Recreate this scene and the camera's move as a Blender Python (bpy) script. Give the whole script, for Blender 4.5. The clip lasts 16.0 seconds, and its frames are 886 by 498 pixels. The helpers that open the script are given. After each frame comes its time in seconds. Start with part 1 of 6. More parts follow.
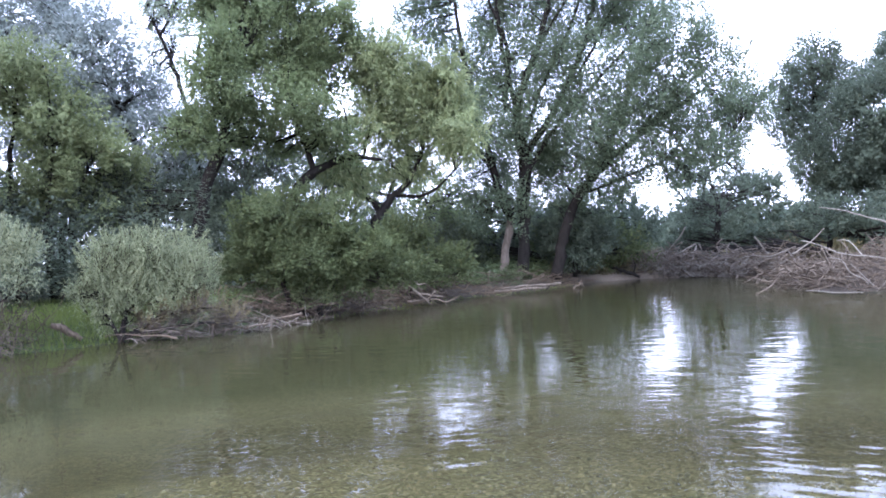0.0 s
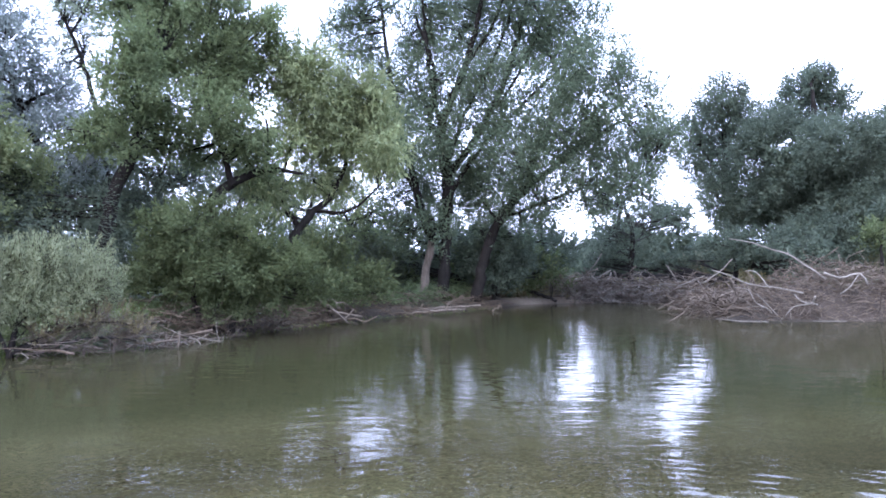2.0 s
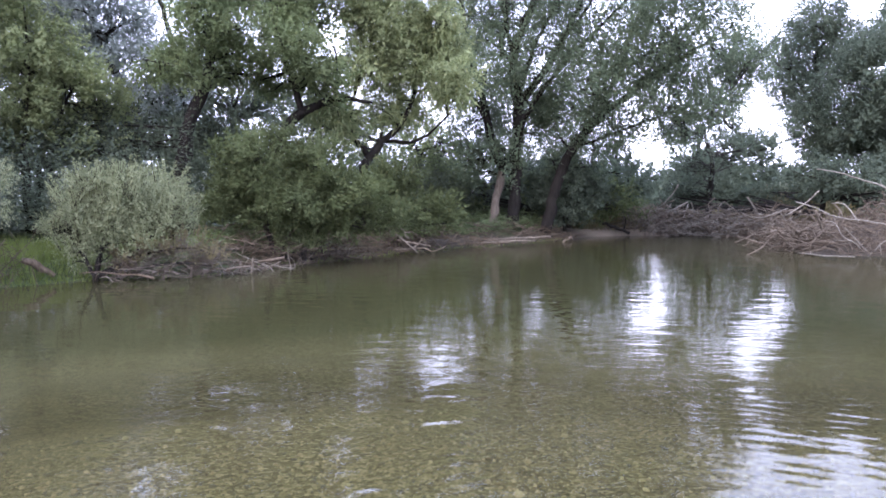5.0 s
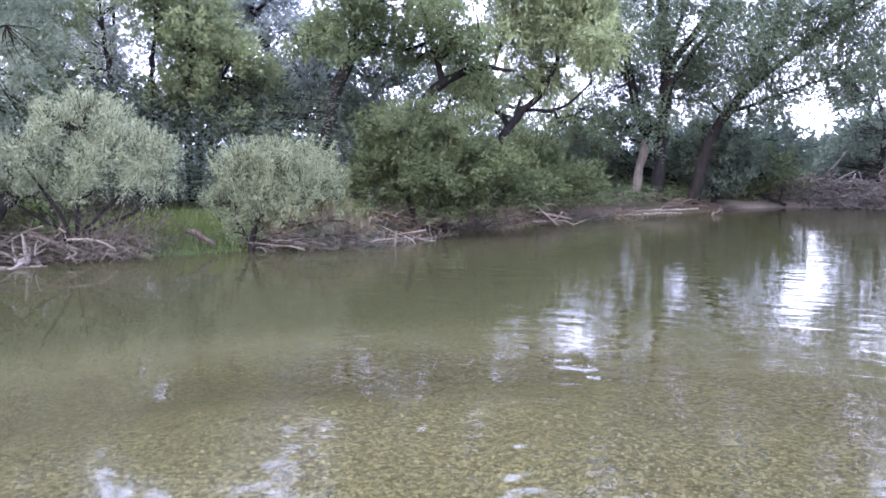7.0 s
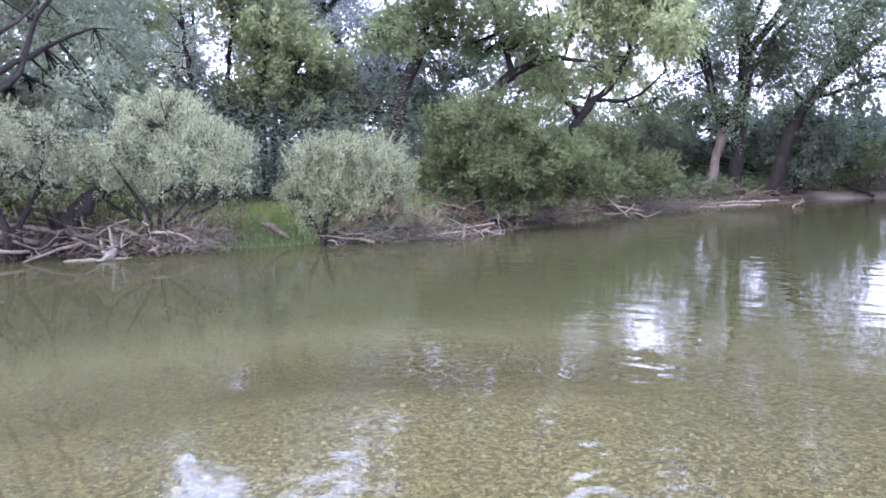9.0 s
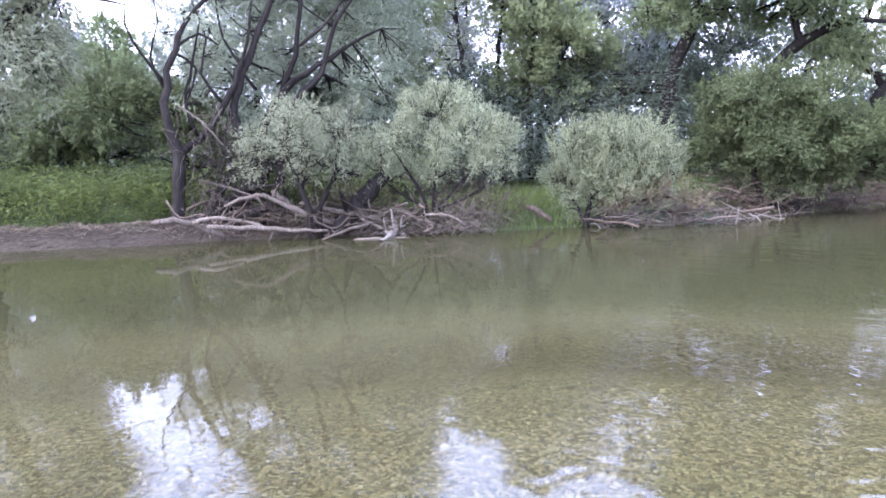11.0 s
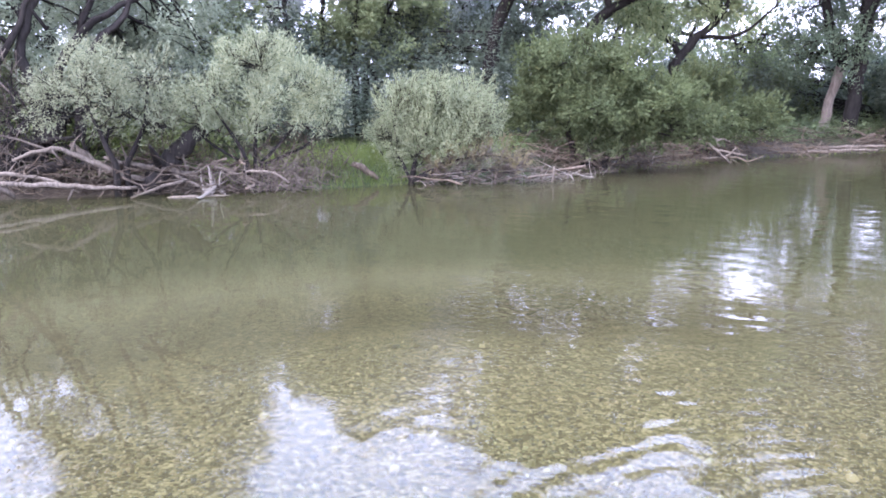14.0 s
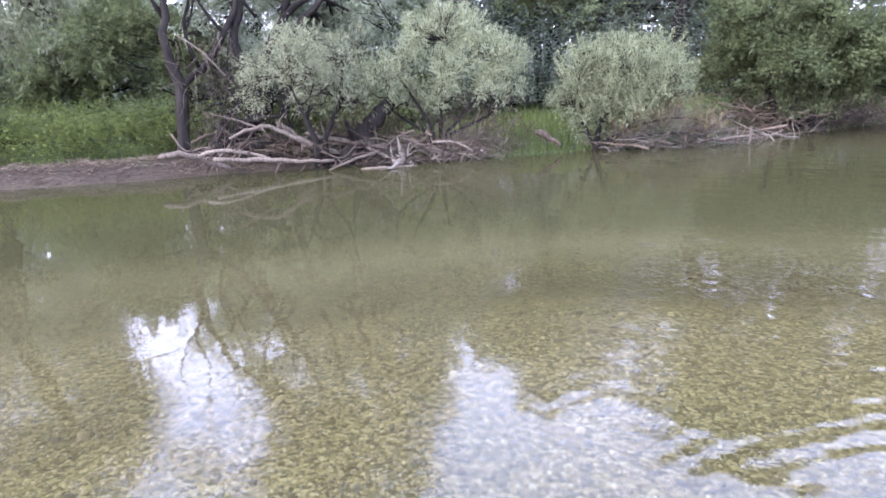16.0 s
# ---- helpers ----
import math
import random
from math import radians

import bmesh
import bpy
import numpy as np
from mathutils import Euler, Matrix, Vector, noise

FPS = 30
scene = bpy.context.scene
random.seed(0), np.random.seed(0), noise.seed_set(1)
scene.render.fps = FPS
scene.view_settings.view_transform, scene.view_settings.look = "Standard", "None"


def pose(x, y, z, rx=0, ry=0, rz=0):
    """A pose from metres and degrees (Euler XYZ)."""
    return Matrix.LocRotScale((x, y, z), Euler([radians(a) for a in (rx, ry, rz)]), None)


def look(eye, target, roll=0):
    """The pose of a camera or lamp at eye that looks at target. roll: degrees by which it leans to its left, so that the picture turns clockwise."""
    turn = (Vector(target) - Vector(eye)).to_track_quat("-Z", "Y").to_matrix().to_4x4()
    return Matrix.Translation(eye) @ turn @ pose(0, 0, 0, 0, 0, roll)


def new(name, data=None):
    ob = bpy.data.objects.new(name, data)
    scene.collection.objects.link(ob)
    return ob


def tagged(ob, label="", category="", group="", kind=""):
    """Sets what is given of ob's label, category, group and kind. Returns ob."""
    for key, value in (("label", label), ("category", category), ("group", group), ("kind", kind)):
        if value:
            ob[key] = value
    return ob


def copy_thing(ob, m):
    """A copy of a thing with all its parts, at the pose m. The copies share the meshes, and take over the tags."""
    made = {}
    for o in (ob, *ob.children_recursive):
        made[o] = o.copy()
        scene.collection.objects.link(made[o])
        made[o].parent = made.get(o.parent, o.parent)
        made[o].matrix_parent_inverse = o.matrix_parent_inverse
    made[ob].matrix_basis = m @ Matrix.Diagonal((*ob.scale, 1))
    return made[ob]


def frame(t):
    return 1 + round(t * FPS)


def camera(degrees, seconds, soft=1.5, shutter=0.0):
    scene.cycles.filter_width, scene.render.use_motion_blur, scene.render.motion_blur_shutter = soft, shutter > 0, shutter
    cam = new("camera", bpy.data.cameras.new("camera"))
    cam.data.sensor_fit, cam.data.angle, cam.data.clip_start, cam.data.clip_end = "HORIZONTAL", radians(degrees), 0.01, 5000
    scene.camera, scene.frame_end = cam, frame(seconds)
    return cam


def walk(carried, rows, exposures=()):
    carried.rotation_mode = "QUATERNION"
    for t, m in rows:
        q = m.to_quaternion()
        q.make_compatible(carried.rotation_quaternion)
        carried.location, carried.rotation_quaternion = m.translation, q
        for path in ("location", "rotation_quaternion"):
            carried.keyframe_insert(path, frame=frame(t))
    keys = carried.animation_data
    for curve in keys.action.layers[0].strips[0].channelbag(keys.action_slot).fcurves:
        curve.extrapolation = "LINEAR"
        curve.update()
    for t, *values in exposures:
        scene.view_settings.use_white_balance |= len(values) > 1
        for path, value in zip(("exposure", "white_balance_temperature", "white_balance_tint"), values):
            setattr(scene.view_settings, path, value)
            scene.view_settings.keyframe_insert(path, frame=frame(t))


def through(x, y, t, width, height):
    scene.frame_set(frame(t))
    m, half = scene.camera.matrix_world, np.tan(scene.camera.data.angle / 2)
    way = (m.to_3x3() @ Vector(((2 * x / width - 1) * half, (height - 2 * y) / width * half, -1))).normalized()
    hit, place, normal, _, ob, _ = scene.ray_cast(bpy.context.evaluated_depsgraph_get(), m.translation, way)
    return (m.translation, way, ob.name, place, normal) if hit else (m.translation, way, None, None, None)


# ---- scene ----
cam = camera(62.37, 16.0, soft=1.75)
PATH = [
    (0, pose(0.107, -0.420, 1.395, 90.25, 2.03, 5.00)),
    (0.5, pose(0.113, -0.427, 1.408, 91.41, 3.35, 6.04)),
    (1, pose(0.092, -0.356, 1.407, 91.60, 0.02, 2.52)),
    (1.5, pose(0.038, -0.285, 1.375, 94.66, -0.31, 2.13)),
    (2, pose(0.026, -0.159, 1.377, 91.72, 0.23, -1.40)),
    (2.5, pose(0.050, -0.105, 1.390, 92.65, -0.18, -1.71)),
    (3, pose(0.094, -0.113, 1.381, 93.69, -1.76, -3.98)),
    (3.5, pose(0.106, -0.074, 1.361, 90.26, -1.91, -5.58)),
    (4, pose(0.129, -0.018, 1.362, 88.48, -1.90, -5.65)),
    (4.5, pose(0.124, -0.017, 1.338, 87.94, -1.27, -2.38)),
    (5, pose(0.109, -0.036, 1.348, 86.35, -0.10, 4.23)),
    (5.2, pose(0.086, -0.027, 1.342, 85.47, 0.36, 6.78)),
    (7.3, pose(-0.129, 0.173, 1.542, 83.00, -0.14, 14.63)),
    (7.5, pose(-0.142, 0.179, 1.551, 82.38, -0.33, 14.37)),
    (8, pose(-0.187, 0.128, 1.552, 82.08, 0.04, 16.41)),
    (8.2, pose(-0.150, 0.183, 1.555, 82.30, -0.04, 17.14)),
    (10.3, pose(-0.069, 0.078, 1.511, 81.69, 1.07, 30.45)),
    (10.5, pose(-0.058, 0.091, 1.526, 80.82, 1.13, 33.33)),
    (11, pose(-0.025, 0.063, 1.523, 82.12, 1.85, 40.32)),
    (11.5, pose(-0.013, 0.030, 1.521, 81.86, 2.25, 45.21)),
    (12, pose(0.043, 0.039, 1.517, 82.90, 0.95, 47.06)),
    (12.5, pose(0.057, 0.063, 1.524, 83.36, -0.26, 44.76)),
    (13, pose(0.024, 0.139, 1.523, 80.59, -1.59, 38.30)),
    (13.5, pose(-0.011, 0.189, 1.525, 79.46, -0.71, 30.15)),
    (14, pose(-0.038, 0.189, 1.537, 78.44, 0.26, 27.14)),
    (14.5, pose(-0.026, 0.110, 1.507, 78.24, 0.47, 27.80)),
    (15, pose(-0.061, 0.143, 1.539, 78.74, 1.00, 29.90)),
    (15.5, pose(-0.060, 0.104, 1.517, 79.77, 1.17, 36.65)),
    (16, pose(-0.025, 0.115, 1.529, 76.44, 3.31, 40.90)),
]
walk(cam, PATH, [(0, 2.66, 5650, 22), (0.5, 2.74, 5560, 23), (1.0, 2.72, 5500, 23), (1.5, 2.52, 5500, 22), (2.5, 2.36, 5600, 23), (3.0, 2.03, 5800, 23), (3.5, 2.35, 6050, 25), (4.0, 2.22, 6080, 25), (4.5, 2.5, 6050, 25), (5.0, 2.49, 6000, 26), (7.5, 3.07, 5680, 31), (10.5, 3.19, 5700, 31), (12.0, 3.19, 5680, 30), (12.5, 3.06, 5720, 30), (13.0, 3.17, 5750, 30), (14.5, 3.33, 5850, 31), (16.0, 3.18, 5950, 30)])

# ---------------------------------------------------------------- light
world = bpy.data.worlds.new("overcast_sky")
scene.world = world
world.use_nodes = True
wn, wl = world.node_tree.nodes, world.node_tree.links
wn.clear()
w_out = wn.new("ShaderNodeOutputWorld")
w_bg = wn.new("ShaderNodeBackground")
w_sky = wn.new("ShaderNodeTexSky")
w_sky.sky_type = "NISHITA"
w_sky.sun_disc = False
w_sky.sun_elevation = radians(48)
w_sky.sun_rotation = radians(200)
w_sky.dust_density = 3.0
w_hsv = wn.new("ShaderNodeHueSaturation")
w_hsv.inputs["Saturation"].default_value = 0.45
w_mix = wn.new("ShaderNodeMix")
w_mix.data_type = "RGBA"
w_noise = wn.new("ShaderNodeTexNoise")
w_noise.inputs["Scale"].default_value = 2.2
w_noise.inputs["Detail"].default_value = 5
w_ramp = wn.new("ShaderNodeValToRGB")
w_ramp.color_ramp.elements[0].position = 0.3
w_ramp.color_ramp.elements[0].color = (0.72, 0.72, 0.72, 1)
w_ramp.color_ramp.elements[1].position = 0.75
w_ramp.color_ramp.elements[1].color = (0.97, 0.97, 0.97, 1)
w_co = wn.new("ShaderNodeTexCoord")
w_sep = wn.new("ShaderNodeSeparateXYZ")
w_up = wn.new("ShaderNodeMapRange")
w_up.inputs["From Min"].default_value, w_up.inputs["From Max"].default_value = 0.14, 0.52
w_cloud = wn.new("ShaderNodeMix")
w_cloud.data_type = "RGBA"
w_cloud.inputs["A"].default_value = (5.2, 5.6, 6.6, 1)
w_cloud.inputs["B"].default_value = (4.4, 5.4, 7.5, 1)
wl.new(w_co.outputs["Generated"], w_sep.inputs[0])
wl.new(w_sep.outputs["Z"], w_up.inputs["Value"])
wl.new(w_up.outputs[0], w_cloud.inputs["Factor"])
wl.new(w_cloud.outputs["Result"], w_mix.inputs["B"])
wl.new(w_sky.outputs[0], w_hsv.inputs["Color"])
wl.new(w_hsv.outputs[0], w_mix.inputs["A"])
wl.new(w_noise.outputs["Fac"], w_ramp.inputs[0])
wl.new(w_ramp.outputs[0], w_mix.inputs["Factor"])
wl.new(w_mix.outputs["Result"], w_bg.inputs["Color"])
w_bg.inputs["Strength"].default_value = 0.15
wl.new(w_bg.outputs[0], w_out.inputs[0])

sun = new("sun", bpy.data.lights.new("sun", "SUN"))
sun.data.energy = 0.8
sun.data.angle = radians(25)
sun.data.color = (1.0, 0.95, 0.88)
sun.matrix_world = look((-12, -30, 40), (0, 0, 0))


# ---------------------------------------------------------------- materials
def nodes_of(name):
    m = bpy.data.materials.new(name)
    m.use_nodes = True
    n, l = m.node_tree.nodes, m.node_tree.links
    n.clear()
    out = n.new("ShaderNodeOutputMaterial")
    return m, n, l, out


def ramp(n, stops):
    r = n.new("ShaderNodeValToRGB")
    while len(r.color_ramp.elements) < len(stops):
        r.color_ramp.elements.new(0.5)
    for e, (p, c) in zip(r.color_ramp.elements, stops):
        e.position, e.color = p, (*c, 1)
    return r


def leaf_material(name, dark, light, yellow, through=0.52, gloss=0.5):
    m, n, l, out = nodes_of(name)
    geo = n.new("ShaderNodeNewGeometry")
    dark = [0.5 * a + 0.5 * c for a, c in zip(dark, light)]
    yellow = [0.6 * a + 0.4 * c for a, c in zip(yellow, light)]
    r = ramp(n, [(0.0, dark), (0.55, light), (0.93, light), (1.0, yellow)])
    l.new(geo.outputs["Random Per Island"], r.inputs[0])
    tex = n.new("ShaderNodeTexNoise")
    tex.inputs["Scale"].default_value = 0.55
    tex.inputs["Detail"].default_value = 3
    l.new(geo.outputs["Position"], tex.inputs["Vector"])
    hsv = n.new("ShaderNodeHueSaturation")
    mr = n.new("ShaderNodeMapRange")
    mr.inputs["From Min"].default_value, mr.inputs["From Max"].default_value = 0.3, 0.7
    mr.inputs["To Min"].default_value, mr.inputs["To Max"].default_value = 0.75, 1.3
    l.new(tex.outputs["Fac"], mr.inputs["Value"])
    l.new(mr.outputs[0], hsv.inputs["Value"])
    l.new(r.outputs[0], hsv.inputs["Color"])
    p = n.new("ShaderNodeBsdfPrincipled")
    p.inputs["Roughness"].default_value = gloss + 0.15
    p.inputs["Specular IOR Level"].default_value = 0.15
    l.new(hsv.outputs[0], p.inputs["Base Color"])
    tr = n.new("ShaderNodeBsdfTranslucent")
    l.new(hsv.outputs[0], tr.inputs["Color"])
    mix = n.new("ShaderNodeMixShader")
    mix.inputs[0].default_value = through
    l.new(p.outputs[0], mix.inputs[1])
    l.new(tr.outputs[0], mix.inputs[2])
    l.new(mix.outputs[0], out.inputs[0])
    return m


def bark_material(name, dark, light, scale=6.0):
    m, n, l, out = nodes_of(name)
    co = n.new("ShaderNodeTexCoord")
    mp = n.new("ShaderNodeMapping")
    mp.inputs["Scale"].default_value = (1, 1, 0.25)
    l.new(co.outputs["Object"], mp.inputs["Vector"])
    a = n.new("ShaderNodeTexNoise")
    a.inputs["Scale"].default_value = scale * 3
    a.inputs["Detail"].default_value = 6
    l.new(mp.outputs[0], a.inputs["Vector"])
    b = n.new("ShaderNodeTexNoise")
    b.inputs["Scale"].default_value = scale * 0.3
    l.new(co.outputs["Object"], b.inputs["Vector"])
    add = n.new("ShaderNodeMath")
    add.operation = "MULTIPLY_ADD"
    add.inputs[1].default_value = 0.6
    l.new(a.outputs["Fac"], add.inputs[0])
    sc = n.new("ShaderNodeMath")
    sc.operation = "MULTIPLY"
    sc.inputs[1].default_value = 0.4
    l.new(b.outputs["Fac"], sc.inputs[0])
    l.new(sc.outputs[0], add.inputs[2])
    r = ramp(n, [(0.3, dark), (0.7, light)])
    l.new(add.outputs[0], r.inputs[0])
    oi = n.new("ShaderNodeObjectInfo")
    mr = n.new("ShaderNodeMapRange")
    mr.inputs["To Min"].default_value, mr.inputs["To Max"].default_value = 0.7, 1.25
    l.new(oi.outputs["Random"], mr.inputs["Value"])
    hsv = n.new("ShaderNodeHueSaturation")
    l.new(mr.outputs[0], hsv.inputs["Value"])
    l.new(r.outputs[0], hsv.inputs["Color"])
    p = n.new("ShaderNodeBsdfPrincipled")
    p.inputs["Roughness"].default_value = 0.85
    p.inputs["Specular IOR Level"].default_value = 0.08
    l.new(hsv.outputs[0], p.inputs["Base Color"])
    bump = n.new("ShaderNodeBump")
    bump.inputs["Strength"].default_value = 1.0
    bump.inputs["Distance"].default_value = 0.045
    l.new(a.outputs["Fac"], bump.inputs["Height"])
    l.new(bump.outputs[0], p.inputs["Normal"])
    l.new(p.outputs[0], out.inputs[0])
    return m


M_BARK = bark_material("dark_bark", (0.0072, 0.0061, 0.0049), (0.027, 0.023, 0.0190))
M_PALE_BARK = bark_material("pale_bark", (0.062, 0.049, 0.037), (0.155, 0.125, 0.098))
M_DRIFT = bark_material("grey_driftwood", (0.046, 0.037, 0.027), (0.168, 0.138, 0.104), 9)
M_DRIFT_PALE = bark_material("bleached_driftwood", (0.105, 0.091, 0.072), (0.245, 0.218, 0.180), 9)
M_DRIFT_BROWN = bark_material("brown_driftwood", (0.040, 0.030, 0.0205), (0.130, 0.101, 0.070), 9)
M_SILT = bark_material("brown_silt", (0.022, 0.017, 0.012), (0.062, 0.049, 0.036), 5)
M_PINK_TWIG = bark_material("bleached_pinkish_twigs", (0.078, 0.061, 0.046), (0.20, 0.165, 0.128), 4)
M_TWIG = bark_material("dry_twigs", (0.050, 0.038, 0.027), (0.142, 0.113, 0.082), 4)

LEAF_SILVER = leaf_material("silver_willow_leaf", (0.120, 0.133, 0.066), (0.212, 0.229, 0.130), (0.30, 0.308, 0.19), 0.3, 0.55)
LEAF_OLIVE = leaf_material("olive_willow_leaf", (0.105, 0.119, 0.056), (0.195, 0.212, 0.115), (0.27, 0.272, 0.16), 0.35, 0.55)
LEAF_GREY = leaf_material("grey_willow_leaf", (0.113, 0.134, 0.081), (0.215, 0.244, 0.158), (0.31, 0.32, 0.215), 0.45, 0.55)
LEAF_SAGE = leaf_material("sage_willow_leaf", (0.105, 0.118, 0.066), (0.205, 0.217, 0.127), (0.31, 0.30, 0.20), 0.4, 0.55)
LEAF_GREEN = leaf_material("green_leaf", (0.068, 0.090, 0.040), (0.136, 0.168, 0.074), (0.23, 0.24, 0.10))
LEAF_DARK = leaf_material("dark_green_leaf", (0.046, 0.060, 0.040), (0.088, 0.108, 0.071), (0.142, 0.16, 0.095))
LEAF_POPLAR = leaf_material("poplar_leaf", (0.052, 0.071, 0.042), (0.104, 0.134, 0.077), (0.19, 0.208, 0.105), 0.45, 0.4)
LEAF_YELLOW = leaf_material("yellow_green_leaf", (0.105, 0.128, 0.058), (0.212, 0.242, 0.112), (0.34, 0.34, 0.145))
LEAF_FRESH = leaf_material("fresh_green_herb", (0.062, 0.084, 0.022), (0.118, 0.147, 0.040), (0.21, 0.22, 0.07))
LEAF_ALDER = leaf_material("alder_leaf", (0.042, 0.055, 0.022), (0.084, 0.101, 0.041), (0.165, 0.166, 0.065))
LEAF_LIGHT = leaf_material("light_green_leaf", (0.093, 0.112, 0.050), (0.177, 0.204, 0.092), (0.265, 0.275, 0.125))
# haze and glare over far trees, painted in as paler, bluer leaf colours
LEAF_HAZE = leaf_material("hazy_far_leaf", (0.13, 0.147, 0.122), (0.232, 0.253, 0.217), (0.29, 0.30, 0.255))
LEAF_BLUE_HAZE = leaf_material("blue_haze_far_leaf", (0.11, 0.128, 0.112), (0.20, 0.225, 0.197), (0.26, 0.275, 0.23))
LEAF_STRAW = leaf_material("olive_straw_grass", (0.055, 0.055, 0.024), (0.105, 0.103, 0.046), (0.16, 0.148, 0.072))
# painted shade: a darker leaf green for bushes that stand in shadow
LEAF_SHADED = leaf_material("shaded_green_leaf", (0.040, 0.051, 0.034), (0.077, 0.094, 0.061), (0.13, 0.145, 0.08))
LEAF_DRY = leaf_material("dry_grass", (0.0793, 0.0661, 0.033), (0.172, 0.145, 0.0727), (0.264, 0.225, 0.119))


def ground_material():
    m, n, l, out = nodes_of("river_bank_ground")
    at = n.new("ShaderNodeVertexColor")
    at.layer_name = "cover"
    sep = n.new("ShaderNodeSeparateColor")
    l.new(at.outputs["Color"], sep.inputs[0])
    geo = n.new("ShaderNodeNewGeometry")
    fine = n.new("ShaderNodeTexNoise")
    fine.inputs["Scale"].default_value = 14
    fine.inputs["Detail"].default_value = 8
    l.new(geo.outputs["Position"], fine.inputs["Vector"])
    wide = n.new("ShaderNodeTexNoise")
    wide.inputs["Scale"].default_value = 0.9
    wide.inputs["Detail"].default_value = 4
    l.new(geo.outputs["Position"], wide.inputs["Vector"])
    mud = ramp(n, [(0.3, (0.014, 0.0105, 0.0065)), (0.5, (0.032, 0.025, 0.0165)), (0.75, (0.062, 0.05, 0.035))])
    l.new(fine.outputs["Fac"], mud.inputs[0])
    green = ramp(n, [(0.3, (0.0196, 0.028, 0.0084)), (0.55, (0.0392, 0.056, 0.0168)), (0.8, (0.0784, 0.084, 0.0336))])
    l.new(fine.outputs["Fac"], green.inputs[0])
    sand = ramp(n, [(0.3, (0.20, 0.152, 0.105)), (0.7, (0.30, 0.24, 0.175))])
    l.new(fine.outputs["Fac"], sand.inputs[0])
    vor = n.new("ShaderNodeTexVoronoi")
    vor.inputs["Scale"].default_value = 34
    l.new(geo.outputs["Position"], vor.inputs["Vector"])
    hue = n.new("ShaderNodeSeparateColor")
    l.new(vor.outputs["Color"], hue.inputs[0])
    bed = ramp(n, [(0.0, (0.037, 0.030, 0.013)), (0.35, (0.086, 0.071, 0.032)), (0.7, (0.126, 0.105, 0.050)), (1.0, (0.19, 0.165, 0.092))])
    l.new(hue.outputs[0], bed.inputs[0])
    edge = n.new("ShaderNodeTexVoronoi")
    edge.feature = "DISTANCE_TO_EDGE"
    edge.inputs["Scale"].default_value = 34
    l.new(geo.outputs["Position"], edge.inputs["Vector"])
    gap = ramp(n, [(0.0, (0.5, 0.5, 0.5)), (0.14, (1, 1, 1))])
    l.new(edge.outputs["Distance"], gap.inputs[0])
    stones = n.new("ShaderNodeMix")
    stones.data_type, stones.blend_type = "RGBA", "MULTIPLY"
    stones.inputs["Factor"].default_value = 1.0
    l.new(bed.outputs[0], stones.inputs["A"])
    l.new(gap.outputs[0], stones.inputs["B"])
    col = mud.outputs[0]
    for k, src in ((0, green), (1, sand), (2, stones)):
        x = n.new("ShaderNodeMix")
        x.data_type = "RGBA"
        l.new(sep.outputs[k], x.inputs["Factor"])
        l.new(col, x.inputs["A"])
        l.new(src.outputs["Result"] if src is stones else src.outputs[0], x.inputs["B"])
        col = x.outputs["Result"]
    hsv = n.new("ShaderNodeHueSaturation")
    mr = n.new("ShaderNodeMapRange")
    mr.inputs["From Min"].default_value, mr.inputs["From Max"].default_value = 0.3, 0.7
    mr.inputs["To Min"].default_value, mr.inputs["To Max"].default_value = 0.75, 1.2
    l.new(wide.outputs["Fac"], mr.inputs["Value"])
    l.new(mr.outputs[0], hsv.inputs["Value"])
    l.new(col, hsv.inputs["Color"])
    p = n.new("ShaderNodeBsdfPrincipled")
    p.inputs["Roughness"].default_value = 0.8
    p.inputs["Specular IOR Level"].default_value = 0.12
    l.new(hsv.outputs[0], p.inputs["Base Color"])
    bump = n.new("ShaderNodeBump")
    bump.inputs["Strength"].default_value = 0.6
    bump.inputs["Distance"].default_value = 0.04
    l.new(fine.outputs["Fac"], bump.inputs["Height"])
    l.new(bump.outputs[0], p.inputs["Normal"])
    l.new(p.outputs[0], out.inputs[0])
    return m


